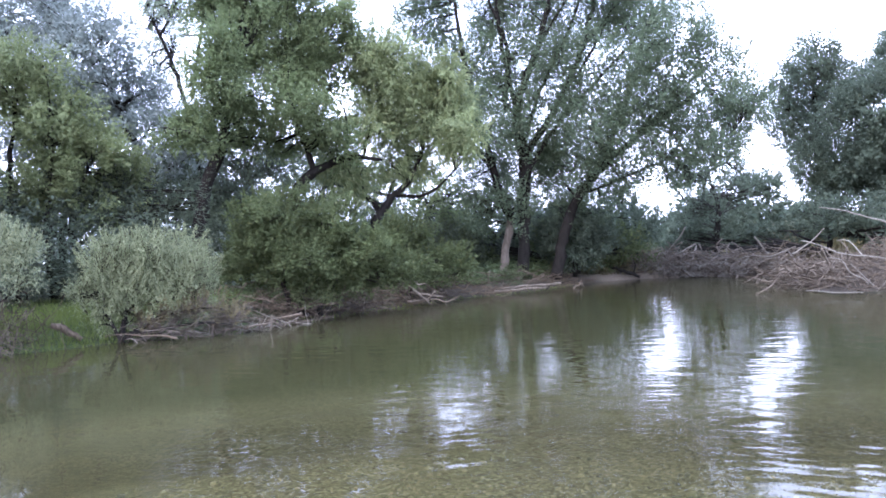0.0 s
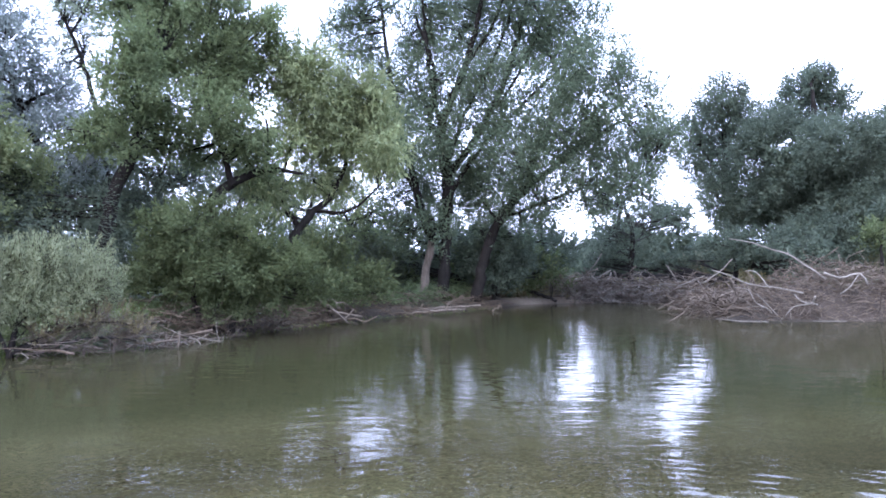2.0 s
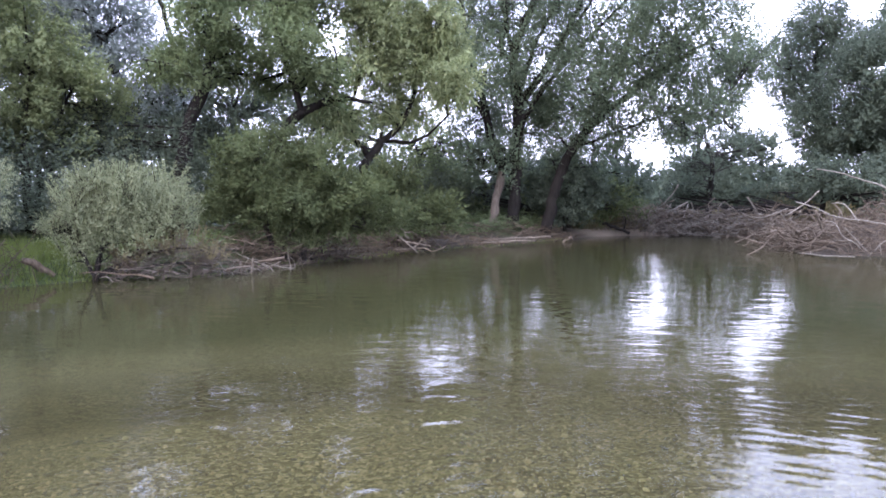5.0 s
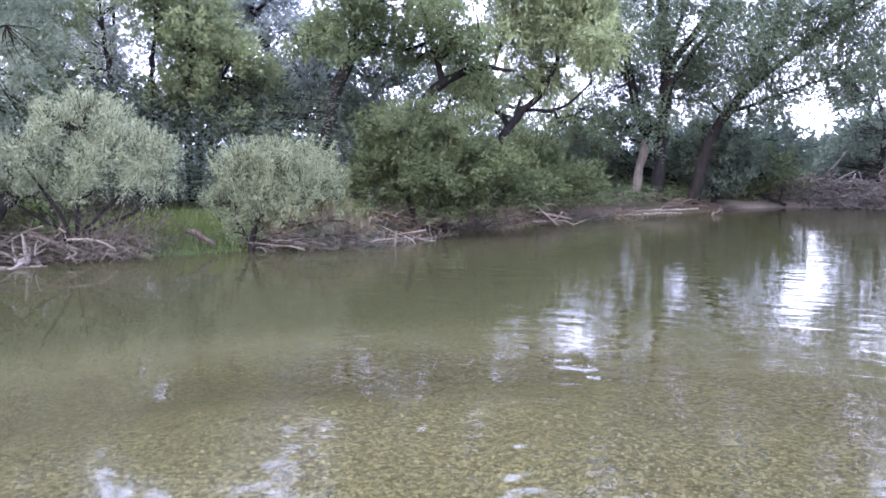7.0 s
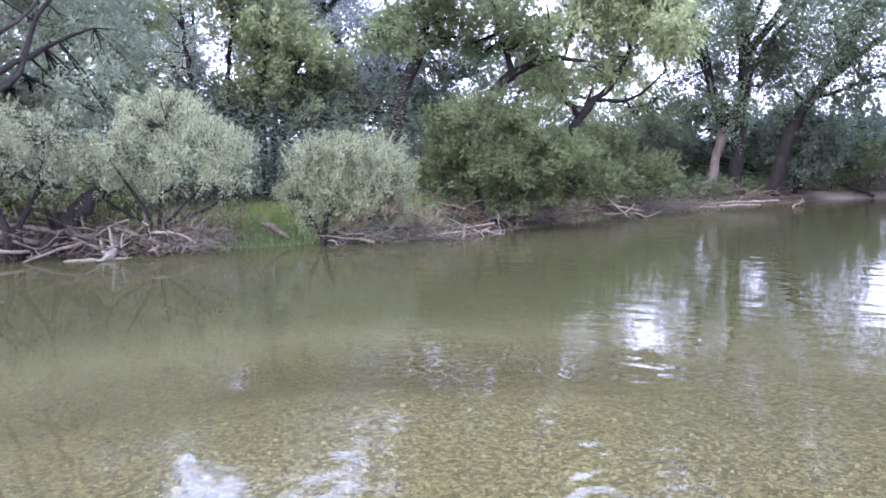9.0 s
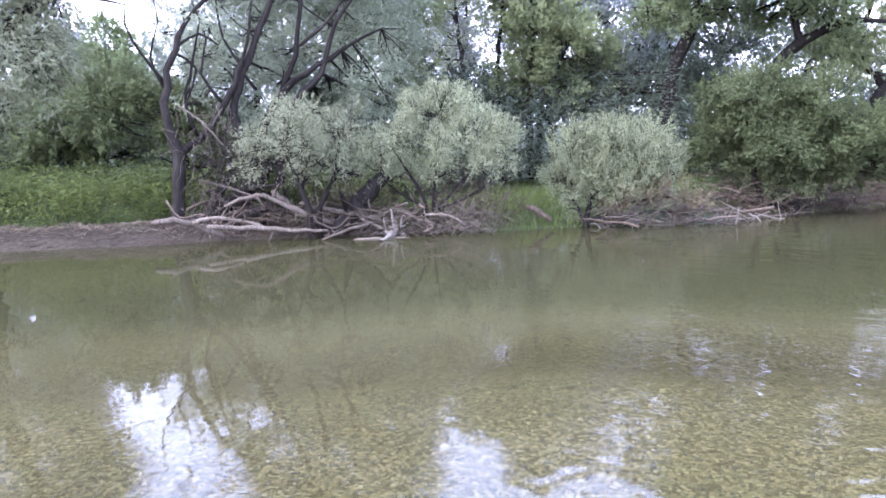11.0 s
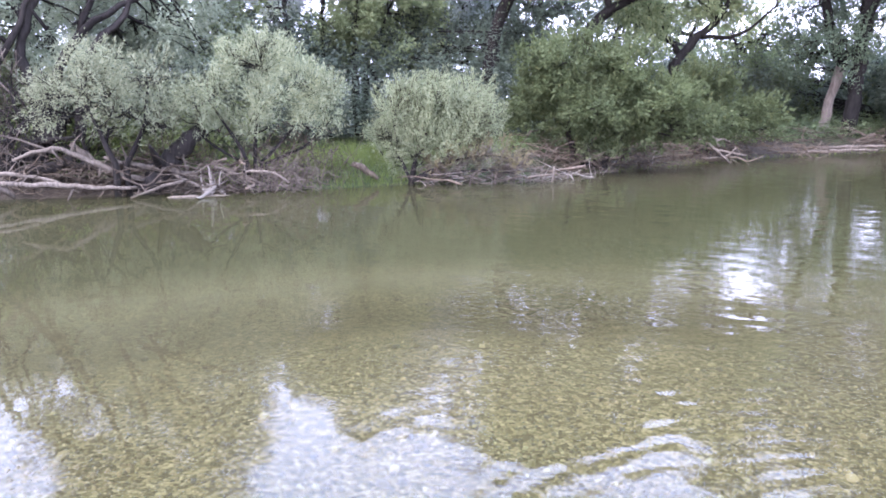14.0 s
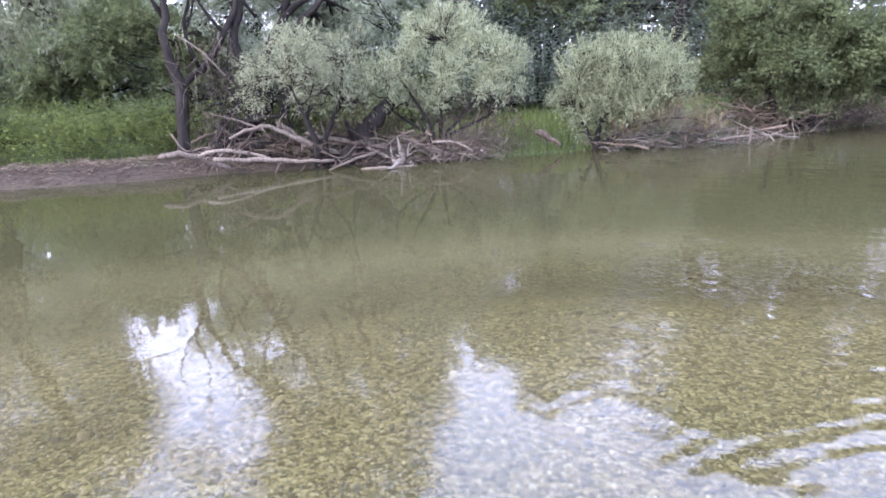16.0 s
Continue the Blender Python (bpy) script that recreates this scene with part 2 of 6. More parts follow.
def water_material():
    m, n, l, out = nodes_of("river_water")
    geo = n.new("ShaderNodeNewGeometry")
    at = n.new("ShaderNodeVertexColor")
    at.layer_name = "murk"
    sep = n.new("ShaderNodeSeparateColor")
    l.new(at.outputs["Color"], sep.inputs[0])
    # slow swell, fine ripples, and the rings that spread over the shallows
    mp = n.new("ShaderNodeMapping")
    mp.inputs["Scale"].default_value = (1.0, 1.9, 1.0)
    mp.inputs["Rotation"].default_value = (0, 0, radians(18))
    l.new(geo.outputs["Position"], mp.inputs["Vector"])
    swell = n.new("ShaderNodeTexNoise")
    swell.inputs["Scale"].default_value = 1.6
    swell.inputs["Detail"].default_value = 2
    l.new(mp.outputs[0], swell.inputs["Vector"])
    fine = n.new("ShaderNodeTexNoise")
    fine.inputs["Scale"].default_value = 6.5
    fine.inputs["Detail"].default_value = 3
    l.new(mp.outputs[0], fine.inputs["Vector"])
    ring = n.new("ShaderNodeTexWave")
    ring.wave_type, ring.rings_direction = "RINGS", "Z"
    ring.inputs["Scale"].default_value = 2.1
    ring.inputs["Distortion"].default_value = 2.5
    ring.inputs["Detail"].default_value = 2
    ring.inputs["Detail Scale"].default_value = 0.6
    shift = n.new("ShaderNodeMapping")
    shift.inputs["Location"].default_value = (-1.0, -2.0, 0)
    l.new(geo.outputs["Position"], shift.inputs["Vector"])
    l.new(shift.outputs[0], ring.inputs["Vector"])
    patch = n.new("ShaderNodeTexNoise")
    patch.inputs["Scale"].default_value = 0.45
    l.new(geo.outputs["Position"], patch.inputs["Vector"])
    pr = n.new("ShaderNodeMapRange")
    pr.inputs["From Min"].default_value, pr.inputs["From Max"].default_value = 0.45, 0.65
    l.new(patch.outputs["Fac"], pr.inputs["Value"])

    def math_node(op, a, b):
        q = n.new("ShaderNodeMath")
        q.operation = op
        for k, v in enumerate((a, b)):
            if isinstance(v, (int, float)):
                q.inputs[k].default_value = v
            else:
                l.new(v, q.inputs[k])
        return q.outputs[0]
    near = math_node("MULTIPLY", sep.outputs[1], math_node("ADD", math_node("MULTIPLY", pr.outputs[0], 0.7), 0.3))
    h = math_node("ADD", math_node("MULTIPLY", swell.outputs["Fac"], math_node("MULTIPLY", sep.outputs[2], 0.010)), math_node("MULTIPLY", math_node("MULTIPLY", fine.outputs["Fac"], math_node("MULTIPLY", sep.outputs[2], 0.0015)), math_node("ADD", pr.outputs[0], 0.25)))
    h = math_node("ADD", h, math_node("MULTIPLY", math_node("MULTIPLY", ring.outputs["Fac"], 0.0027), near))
    bump = n.new("ShaderNodeBump")
    bump.inputs["Strength"].default_value = 1.0
    bump.inputs["Distance"].default_value = 1.0
    l.new(h, bump.inputs["Height"])
    fres = n.new("ShaderNodeFresnel")
    fres.inputs["IOR"].default_value = 1.333
    l.new(bump.outputs[0], fres.inputs["Normal"])
    gl = n.new("ShaderNodeBsdfGlossy")
    gl.inputs["Roughness"].default_value = 0.028
    l.new(bump.outputs[0], gl.inputs["Normal"])
    tr = n.new("ShaderNodeBsdfTransparent")
    tr.inputs["Color"].default_value = (0.88, 0.90, 0.78, 1)
    df = n.new("ShaderNodeBsdfDiffuse")
    deep = ramp(n, [(0.2, (0.105, 0.092, 0.042)), (0.45, (0.086, 0.078, 0.035)), (0.83, (0.034, 0.033, 0.014))])
    l.new(sep.outputs[0], deep.inputs[0])
    l.new(deep.outputs[0], df.inputs["Color"])
    body = n.new("ShaderNodeMixShader")
    l.new(sep.outputs[0], body.inputs[0])
    l.new(tr.outputs[0], body.inputs[1])
    l.new(df.outputs[0], body.inputs[2])
    mix = n.new("ShaderNodeMixShader")
    l.new(fres.outputs[0], mix.inputs[0])
    l.new(body.outputs[0], mix.inputs[1])
    l.new(gl.outputs[0], mix.inputs[2])
    l.new(mix.outputs[0], out.inputs[0])
    return m


M_GROUND = ground_material()
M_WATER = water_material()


def pebble_material():
    m, n, l, out = nodes_of("river_pebbles")
    geo = n.new("ShaderNodeNewGeometry")
    r = ramp(n, [(0.0, (0.020, 0.016, 0.007)), (0.25, (0.057, 0.045, 0.019)), (0.55, (0.091, 0.073, 0.031)), (0.85, (0.132, 0.108, 0.051)), (1.0, (0.23, 0.198, 0.118))])
    l.new(geo.outputs["Random Per Island"], r.inputs[0])
    tex = n.new("ShaderNodeTexNoise")
    tex.inputs["Scale"].default_value = 0.8
    l.new(geo.outputs["Position"], tex.inputs["Vector"])
    tint = ramp(n, [(0.35, (0.82, 0.9, 0.72)), (0.6, (1.0, 0.94, 0.82))])
    l.new(tex.outputs["Fac"], tint.inputs[0])
    x = n.new("ShaderNodeMix")
    x.data_type, x.blend_type = "RGBA", "MULTIPLY"
    x.inputs["Factor"].default_value = 1.0
    l.new(r.outputs[0], x.inputs["A"])
    l.new(tint.outputs[0], x.inputs["B"])
    p = n.new("ShaderNodeBsdfPrincipled")
    p.inputs["Roughness"].default_value = 0.6
    l.new(x.outputs["Result"], p.inputs["Base Color"])
    l.new(p.outputs[0], out.inputs[0])
    return m


M_PEBBLE = pebble_material()

# ---------------------------------------------------------------- mesh helpers


def mesh_np(name, verts, faces, material, smooth=False):
    """A mesh from arrays; faces all have the same number of corners."""
    me = bpy.data.meshes.new(name)
    verts = np.asarray(verts, np.float32)
    faces = np.asarray(faces, np.int32)
    k = faces.shape[1]
    me.vertices.add(len(verts))
    me.vertices.foreach_set("co", verts.ravel())
    me.loops.add(faces.size)
    me.loops.foreach_set("vertex_index", faces.ravel())
    me.polygons.add(len(faces))
    me.polygons.foreach_set("loop_start", np.arange(0, faces.size, k, dtype=np.int32))
    me.polygons.foreach_set("use_smooth", np.full(len(faces), smooth))
    me.materials.append(material)
    me.update(calc_edges=True)
    return me


def part_np(name, me, parent, label=""):
    ob = new(name, me)
    ob.parent = parent
    ob.matrix_parent_inverse = Matrix.Translation(-Vector(parent.location))
    return tagged(ob, label)


def smooth_line(pts, step):
    """Points (x, y, z, r) along a smooth curve through pts."""
    P = np.asarray(pts, float)
    Q = np.vstack([2 * P[0] - P[1], P, 2 * P[-1] - P[-2]])
    out = []
    for i in range(1, len(Q) - 2):
        n = max(2, int(np.linalg.norm(Q[i + 1, :3] - Q[i, :3]) / step))
        for t in np.linspace(0, 1, n, endpoint=False):
            a, b, c, d = Q[i - 1:i + 3]
            out.append(0.5 * (2 * b + (c - a) * t + (2 * a - 5 * b + 4 * c - d) * t ** 2 + (3 * b - a - 3 * c + d) * t ** 3))
    out.append(P[-1])
    out = np.array(out)
    out[:, 3] = np.maximum(out[:, 3], 0.003)
    return out


def tube(line, sides=6, rough=0.0, rng=None):
    """Verts and quads of a tapered tube along points (x, y, z, r), closed at both ends."""
    P = np.asarray(line, float)
    n = len(P)
    d = np.gradient(P[:, :3], axis=0)
    d /= np.linalg.norm(d, axis=1)[:, None] + 1e-9
    up = np.array([0.31, 0.17, 0.93]) if abs(d[:, 2]).mean() < 0.8 else np.array([0.9, 0.3, 0.1])
    u = np.cross(d, up)
    u /= np.linalg.norm(u, axis=1)[:, None] + 1e-9
    v = np.cross(d, u)
    a = np.arange(sides) * 2 * np.pi / sides
    r = P[:, 3][:, None] * np.ones(sides)
    if rough and rng is not None:
        r = r * (1 + rough * rng.uniform(-1, 1, r.shape))
    ring = P[:, None, :3] + r[..., None] * (np.cos(a)[None, :, None] * u[:, None] + np.sin(a)[None, :, None] * v[:, None])
    verts = np.vstack([ring.reshape(-1, 3), P[:1, :3], P[-1:, :3]])
    i, j = np.meshgrid(np.arange(n - 1), np.arange(sides), indexing="ij")
    k = (j + 1) % sides
    quads = np.stack([i * sides + j, i * sides + k, (i + 1) * sides + k, (i + 1) * sides + j], -1).reshape(-1, 4)
    s = np.arange(sides)
    c0, c1 = n * sides, n * sides + 1
    e = (s + 1) % sides
    cap0 = np.stack([np.full(sides, c0), e, s, s], -1)
    cap1 = np.stack([np.full(sides, c1), (n - 1) * sides + s, (n - 1) * sides + e, (n - 1) * sides + e], -1)
    return verts, quads, np.vstack([cap0[:, :3], cap1[:, :3]])


def tubes_mesh(name, lines, material, sides=6, rough=0.0, seed=0):
    rng = np.random.default_rng(seed)
    V, Q, T, off = [], [], [], 0
    for ln in lines:
        v, q, t = tube(ln, sides, rough, rng)
        V.append(v), Q.append(q + off), T.append(t + off)
        off += len(v)
    V = np.vstack(V)
    Q, T = np.vstack(Q), np.vstack(T)
    tri = np.vstack([Q[:, [0, 1, 2]], Q[:, [0, 2, 3]], T])
    return mesh_np(name, V, tri, material, smooth=True)


def unit(a):
    return a / (np.linalg.norm(a, axis=-1, keepdims=True) + 1e-9)


def leaves_mesh(name, pos, way, length, width, material, rng, flat=0.5, dart=True, face=None):
    """Pointed leaves at pos along way, three-cornered or diamond-shaped; flat: how far their faces turn upwards."""
    n = len(pos)
    hint = np.array([0, 0, 1.0]) * flat if face is None else face * 0.55 + np.array([0, 0, 0.35])
    side = unit(np.cross(way, unit(unit(rng.normal(size=(n, 3))) * (1 - flat) + hint)))
    up = np.cross(side, way)
    L = (length * rng.uniform(0.65, 1.3, n))[:, None]
    W = (width * rng.uniform(0.7, 1.3, n))[:, None]
    if dart:
        verts = np.stack([pos + side * W * 0.5, pos + way * L, pos - side * W * 0.5], 1).reshape(-1, 3)
        return mesh_np(name, verts, np.arange(3 * n).reshape(-1, 3), material)
    mid = pos + way * L * 0.45 - up * L * 0.06
    verts = np.stack([pos, mid + side * W * 0.5, pos + way * L - up * L * 0.12, mid - side * W * 0.5], 1).reshape(-1, 3)
    faces = np.arange(4 * n).reshape(-1, 4)
    return mesh_np(name, verts, faces, material)


def lumps(p, scale, seed):
    """A smooth pseudo-random field between about -1 and 1."""
    r = np.random.default_rng(seed)
    s = np.zeros(len(p))
    for o in range(7):
        k = unit(r.normal(size=3)) * r.uniform(0.7, 1.6) * 2 * np.pi / scale
        s += np.sin(p @ k + r.uniform(0, 6.28))
    return s / 2.6


# ---------------------------------------------------------------- the river's plan
SHORE_FAR = [(-60, -30), (-25, -7), (-18, -0.5), (-14.8, 3.8), (-13.2, 5.2), (-12.1, 6.3), (-11.5, 7.3), (-9.9, 8.8), (-8.5, 9.9), (-7.4, 11.0), (-6.6, 12.0),
             (-5.1, 12.9), (-4.5, 14.1), (-3.3, 17.2), (-1.6, 20.6), (1.0, 24.0), (2.6, 26.8), (4.9, 30.2), (8.4, 30.8), (11.1, 28.0), (9.2, 22.8), (8.2, 19.6)]
SHORE_NEAR = [(10.0, 18.9), (12.4, 19.0), (13.0, 17.6), (10.9, 15.0), (9.9, 12.9), (8.8, 8.0), (6.5, 2.0), (4.0, -4.0), (0.0, -7.0), (-10.0, -13.0), (-25, -20), (-60, -45)]
SHORE = np.array(SHORE_FAR + SHORE_NEAR, float)


def shore_distance(p):
    """Metres to the water's edge, negative in the water."""
    d = np.full(len(p), 1e9)
    inside = np.zeros(len(p), bool)
    for a, b in zip(SHORE, np.roll(SHORE, -1, axis=0)):
        e = b - a
        t = np.clip(((p - a) @ e) / (e @ e), 0, 1)
        d = np.minimum(d, np.linalg.norm(p - a - t[:, None] * e, axis=1))
        cross = (a[1] > p[:, 1]) != (b[1] > p[:, 1])
        x = (b[0] - a[0]) * (p[:, 1] - a[1]) / (b[1] - a[1] + 1e-12) + a[0]
        inside ^= cross & (p[:, 0] < x)
    return np.where(inside, -d, d)


def ramp01(x, a, b):
    t = np.clip((x - a) / (b - a), 0, 1)
    return t * t * (3 - 2 * t)


def bed_depth(p):
    r = np.linalg.norm(p - np.array([1.5, -1.5]), axis=1) + 0.5 * lumps(np.c_[p, p[:, 0] * 0], 5.0, 3)
    return 0.20 + 0.10 * ramp01(r, 2.0, 5.0) + 0.75 * ramp01(r, 4.5, 14.0)


def ground_height(p):
    d = shore_distance(p)
    q = np.c_[p, p[:, 0] * 0]
    wob = 0.25 * lumps(q, 2.3, 5) + 0.25 * lumps(q, 0.8, 6)
    left = ramp01(-p[:, 0], 6.0, 11.0)
    bank = 0.30 * ramp01(d, 0.0, 1.0) + 0.28 * ramp01(d, 1.0, 3.5) + 0.35 * ramp01(d, 6, 20) + 0.10 * wob * ramp01(d, 0.1, 1.2)
    bank -= left * 0.10 * ramp01(d, 0.0, 1.5)
    # the grassy slope behind the heap of brushwood, and the low beach
    right = ramp01(p[:, 0], 13.0, 18.0) * ramp01(p[:, 1], 15.0, 20.0)
    bank += right * 1.75 * ramp01(d, 2.0, 8.0)
    beach = ramp01(p[:, 0], 3.0, 8.0) * ramp01(-p[:, 1], -17.5, -15.5)
    bank = bank * (1 - 0.75 * beach)
    near = ramp01(-p[:, 1], 3.0, 6.0)
    bank = bank * (1 - 0.4 * near)
    wet = -np.minimum(bed_depth(p), np.maximum(-d, 0) * 0.35) + 0.015 * wob
    return np.where(d > 0, bank, wet)


def axis(lo, hi, fine_lo, fine_hi, step):
    mid = np.arange(fine_lo, fine_hi + 1e-6, step)
    a = fine_lo - np.geomspace(step, fine_lo - lo, 26)[::-1]
    b = fine_hi + np.geomspace(step, hi - fine_hi, 26)
    return np.concatenate([a, mid, b])


gx, gy = axis(-900, 900, -26, 26, 0.26), axis(-900, 900, -8, 40, 0.26)
GX, GY = np.meshgrid(gx, gy)
flat = np.c_[GX.ravel(), GY.ravel()]
GZ = ground_height(flat)
cols = len(gx)
i, j = np.meshgrid(np.arange(len(gy) - 1), np.arange(cols - 1), indexing="ij")
quads = np.stack([i * cols + j, i * cols + j + 1, (i + 1) * cols + j + 1, (i + 1) * cols + j], -1).reshape(-1, 4)
ground_me = mesh_np("ground", np.c_[flat, GZ], quads, M_GROUND, smooth=True)
d = shore_distance(flat)
q3 = np.c_[flat, flat[:, 0] * 0]
wob = lumps(q3, 1.7, 8)
green = ramp01(d + 0.6 * wob, 1.0, 1.9)
sandy = ramp01(flat[:, 0], 3.0, 6.0) * ramp01(-flat[:, 1], -18.6, -17.0) * ramp01(d, -0.5, 0.1)
sandy = np.maximum(sandy, np.exp(-((flat[:, 0] - 4.4) ** 2 + (flat[:, 1] - 29.8) ** 2) / 1.6) * ramp01(d, -0.4, 0.1))
sandy = np.maximum(sandy, 0.6 * ramp01(flat[:, 0], 4.5, 6.0) * ramp01(-flat[:, 0], -13, -11) * ramp01(flat[:, 1], 26, 28) * ramp01(d, -0.4, 0.1) * ramp01(-d, -3.0, -1.5))
sandy = np.maximum(sandy, ramp01(-flat[:, 1], 2.0, 5.0) * ramp01(d, -0.5, 0.1) * ramp01(flat[:, 0], -12, -6))
sandy = np.maximum(sandy, 0.14 * ramp01(flat[:, 0], 12.0, 14.0) * ramp01(flat[:, 1], 15.0, 18.0) * ramp01(d, 1.0, 2.5))
green *= 1 - sandy
green = np.maximum(green, ramp01(d, -0.02, 0.06) * ramp01(flat[:, 0], -8.6, -7.8) * ramp01(-flat[:, 0], 4.6, 5.4) * ramp01(flat[:, 1], 8.0, 9.0))
stony = ramp01(-d, 0.1, 1.2)
cover = np.stack([green, sandy, stony, np.ones(len(d))], -1).astype(np.float32)
ca = ground_me.color_attributes.new("cover", "FLOAT_COLOR", "POINT")
ca.data.foreach_set("color", cover.ravel())
ground = tagged(new("ground", ground_me), "muddy and grassy river bank with gravel river bed", "ground", kind="structure")

# water: one sheet over the channel, clear over the gravel shelf and murky where it deepens
wx, wy = np.arange(-62, 16, 0.5), np.arange(-46, 34, 0.5)
WX, WY = np.meshgrid(wx, wy)
wp = np.c_[WX.ravel(), WY.ravel()]
cols = len(wx)
i, j = np.meshgrid(np.arange(len(wy) - 1), np.arange(cols - 1), indexing="ij")
quads = np.stack([i * cols + j, i * cols + j + 1, (i + 1) * cols + j + 1, (i + 1) * cols + j], -1).reshape(-1, 4)
wd = shore_distance(wp)
keep = (wd[quads] < 1.0).any(axis=1)
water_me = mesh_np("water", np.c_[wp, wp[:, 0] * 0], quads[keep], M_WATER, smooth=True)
depth = bed_depth(wp)
murk = 0.05 + 0.79 * ramp01(depth, 0.20, 0.80)
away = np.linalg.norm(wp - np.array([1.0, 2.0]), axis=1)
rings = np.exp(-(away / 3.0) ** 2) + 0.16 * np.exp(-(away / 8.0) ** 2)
# ripples fade by bearing to fit the camera's view; water under the left bank lies still
turn = np.degrees(np.arctan2(-wp[:, 0], wp[:, 1] + 0.5))
ripple = 0.16 + 0.84 * (1 - ramp01(np.abs(turn), 16, 44))
ma = water_me.color_attributes.new("murk", "FLOAT_COLOR", "POINT")
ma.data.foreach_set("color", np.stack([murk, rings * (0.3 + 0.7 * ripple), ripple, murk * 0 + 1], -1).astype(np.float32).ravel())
water = tagged(new("water", water_me), "calm greenish river water reflecting trees", "river", kind="structure")


def ground_at(x, y):
    return float(ground_height(np.array([[x, y]], float))[0])


# ---------------------------------------------------------------- trees and shrubs
def tree(name, label, category, lobes, limbs, leaf, leaf_len, leaf_wid, cover=2.2, gaps=-0.55, spray=0.45, droop=0.0, bark=M_BARK,
         lump=1.0, seed=1, twigs=9, group="", fill=0.0, lumpy=7, shoots=0, shoot=0.5, foot_bark=None, core=1.85):
    """A tree or shrub: trunk and limbs along given lines, thin branches into each clump of the crown, and sprays of single leaves."""
    rng = np.random.default_rng(seed)
    base = limbs[0][0]
    root = new(name)
    gz = ground_at(base[0], base[1])
    root.location = (base[0], base[1], gz)
    tagged(root, label, category, group)
    skeleton = []
    for k, ln in enumerate(limbs):
        pts = smooth_line(ln, 0.25)
        pts[:, :3] += 0.34 * np.minimum(pts[:, 3:4], 0.07) * rng.normal(size=(len(pts), 3))
        if k == 0 or ln[0][2] < gz + 0.6:
            foot = pts[0].copy()
            foot[2] = gz - 0.12
            foot[3] *= 1.35
            pts = np.vstack([foot, pts]) if pts[0, 2] > gz else pts
        me = tubes_mesh("trunk" if k == 0 else "limb", [pts], foot_bark if foot_bark and k == 0 else bark, 10, 0.2, seed + k)
        part_np("trunk" if k == 0 else "limb", me, root)
        skeleton.append(pts)
    bones = np.vstack(skeleton)
    lines, P, D = [], [], []
    area = leaf_len * leaf_wid * 0.5
    clumps, S, N = [], [], []
    for c in lobes:
        clumps.append((*c[:3], c[3] * 0.78, c[4] * 0.78, True))
        for _ in range(lumpy):
            u = unit(rng.normal(size=3) + np.array([0, 0, 0.25]))
            f = rng.uniform(0.32, 0.52)
            q = np.array(c[:3]) + u * np.array([c[3], c[3], c[4]]) * rng.uniform(0.55, 0.82)
            clumps.append((*q, c[3] * f * 1.1, c[4] * f, False))
    for c in clumps:
        cen, rad = np.array(c[:3]), np.array([c[3] * 0.95, c[3] * 0.95, c[4]])
        near = bones[np.argmin(np.linalg.norm(bones[:, :3] - (cen - np.array([0, 0, c[4] * 0.5])), axis=1))]
        r0 = min(near[3] * 0.7, 0.02 + 0.012 * np.linalg.norm(cen - near[:3]))
        bend = (near[:3] + cen) / 2 + rng.normal(size=3) * 0.12 * c[3]
        main = smooth_line([(*near[:3], r0), (*bend, r0 * 0.75), (*cen, r0 * 0.5)], 0.3)
        lines.append(main)
        for _ in range(twigs if c[5] else twigs // 4):
            u = unit(rng.normal(size=3))
            start = main[rng.integers(len(main) // 2, len(main))]
            end = cen + u * rad * rng.uniform(0.7, 1.0)
            m1 = (start[:3] + end) / 2 + rng.normal(size=3) * 0.12 * c[3]
            lines.append(smooth_line([(*start[:3], start[3] * 0.6), (*m1, start[3] * 0.4), (*end, 0.004)], 0.4))
        size = core if c[5] else 1.0
        count = int(cover * (1.8 if c[5] and core > 1 else 1.0) * np.pi * c[3] * c[4] / area / size ** 2)
        per = 16
        m = max(6, int(count / per))
        u = unit(rng.normal(size=(int(m * 1.9), 3)))
        rho = rng.uniform(0.30 if fill == 0 else 0.0, 1.0, len(u)) ** 0.55
        rho *= 1 + 0.22 * lumps(cen + u * rad, lump, seed + 3)
        p = cen + u * rad * rho[:, None]
        ok = lumps(p, lump * 0.8, seed + 9) > gaps
        p, u = p[ok][:m], u[ok][:m]
        way = unit(u * 0.8 + rng.normal(size=u.shape) * 0.5 + np.array([0, 0, 0.35 - droop]))
        s = rng.uniform(0, 1, (len(p), per, 1))
        q = p[:, None] + way[:, None] * s * spray + rng.normal(size=(len(p), per, 3)) * spray * 0.16
        q[..., 2] -= droop * spray * 0.5 * s[..., 0] ** 2
        w = unit(way[:, None] * 0.8 + rng.normal(size=q.shape) * 0.55 + np.array([0, 0, -0.25 - 0.5 * droop]))
        P.append(q.reshape(-1, 3)), D.append(w.reshape(-1, 3)), S.append(np.full(q.shape[0] * per, size)), N.append(np.repeat(u, per, axis=0))
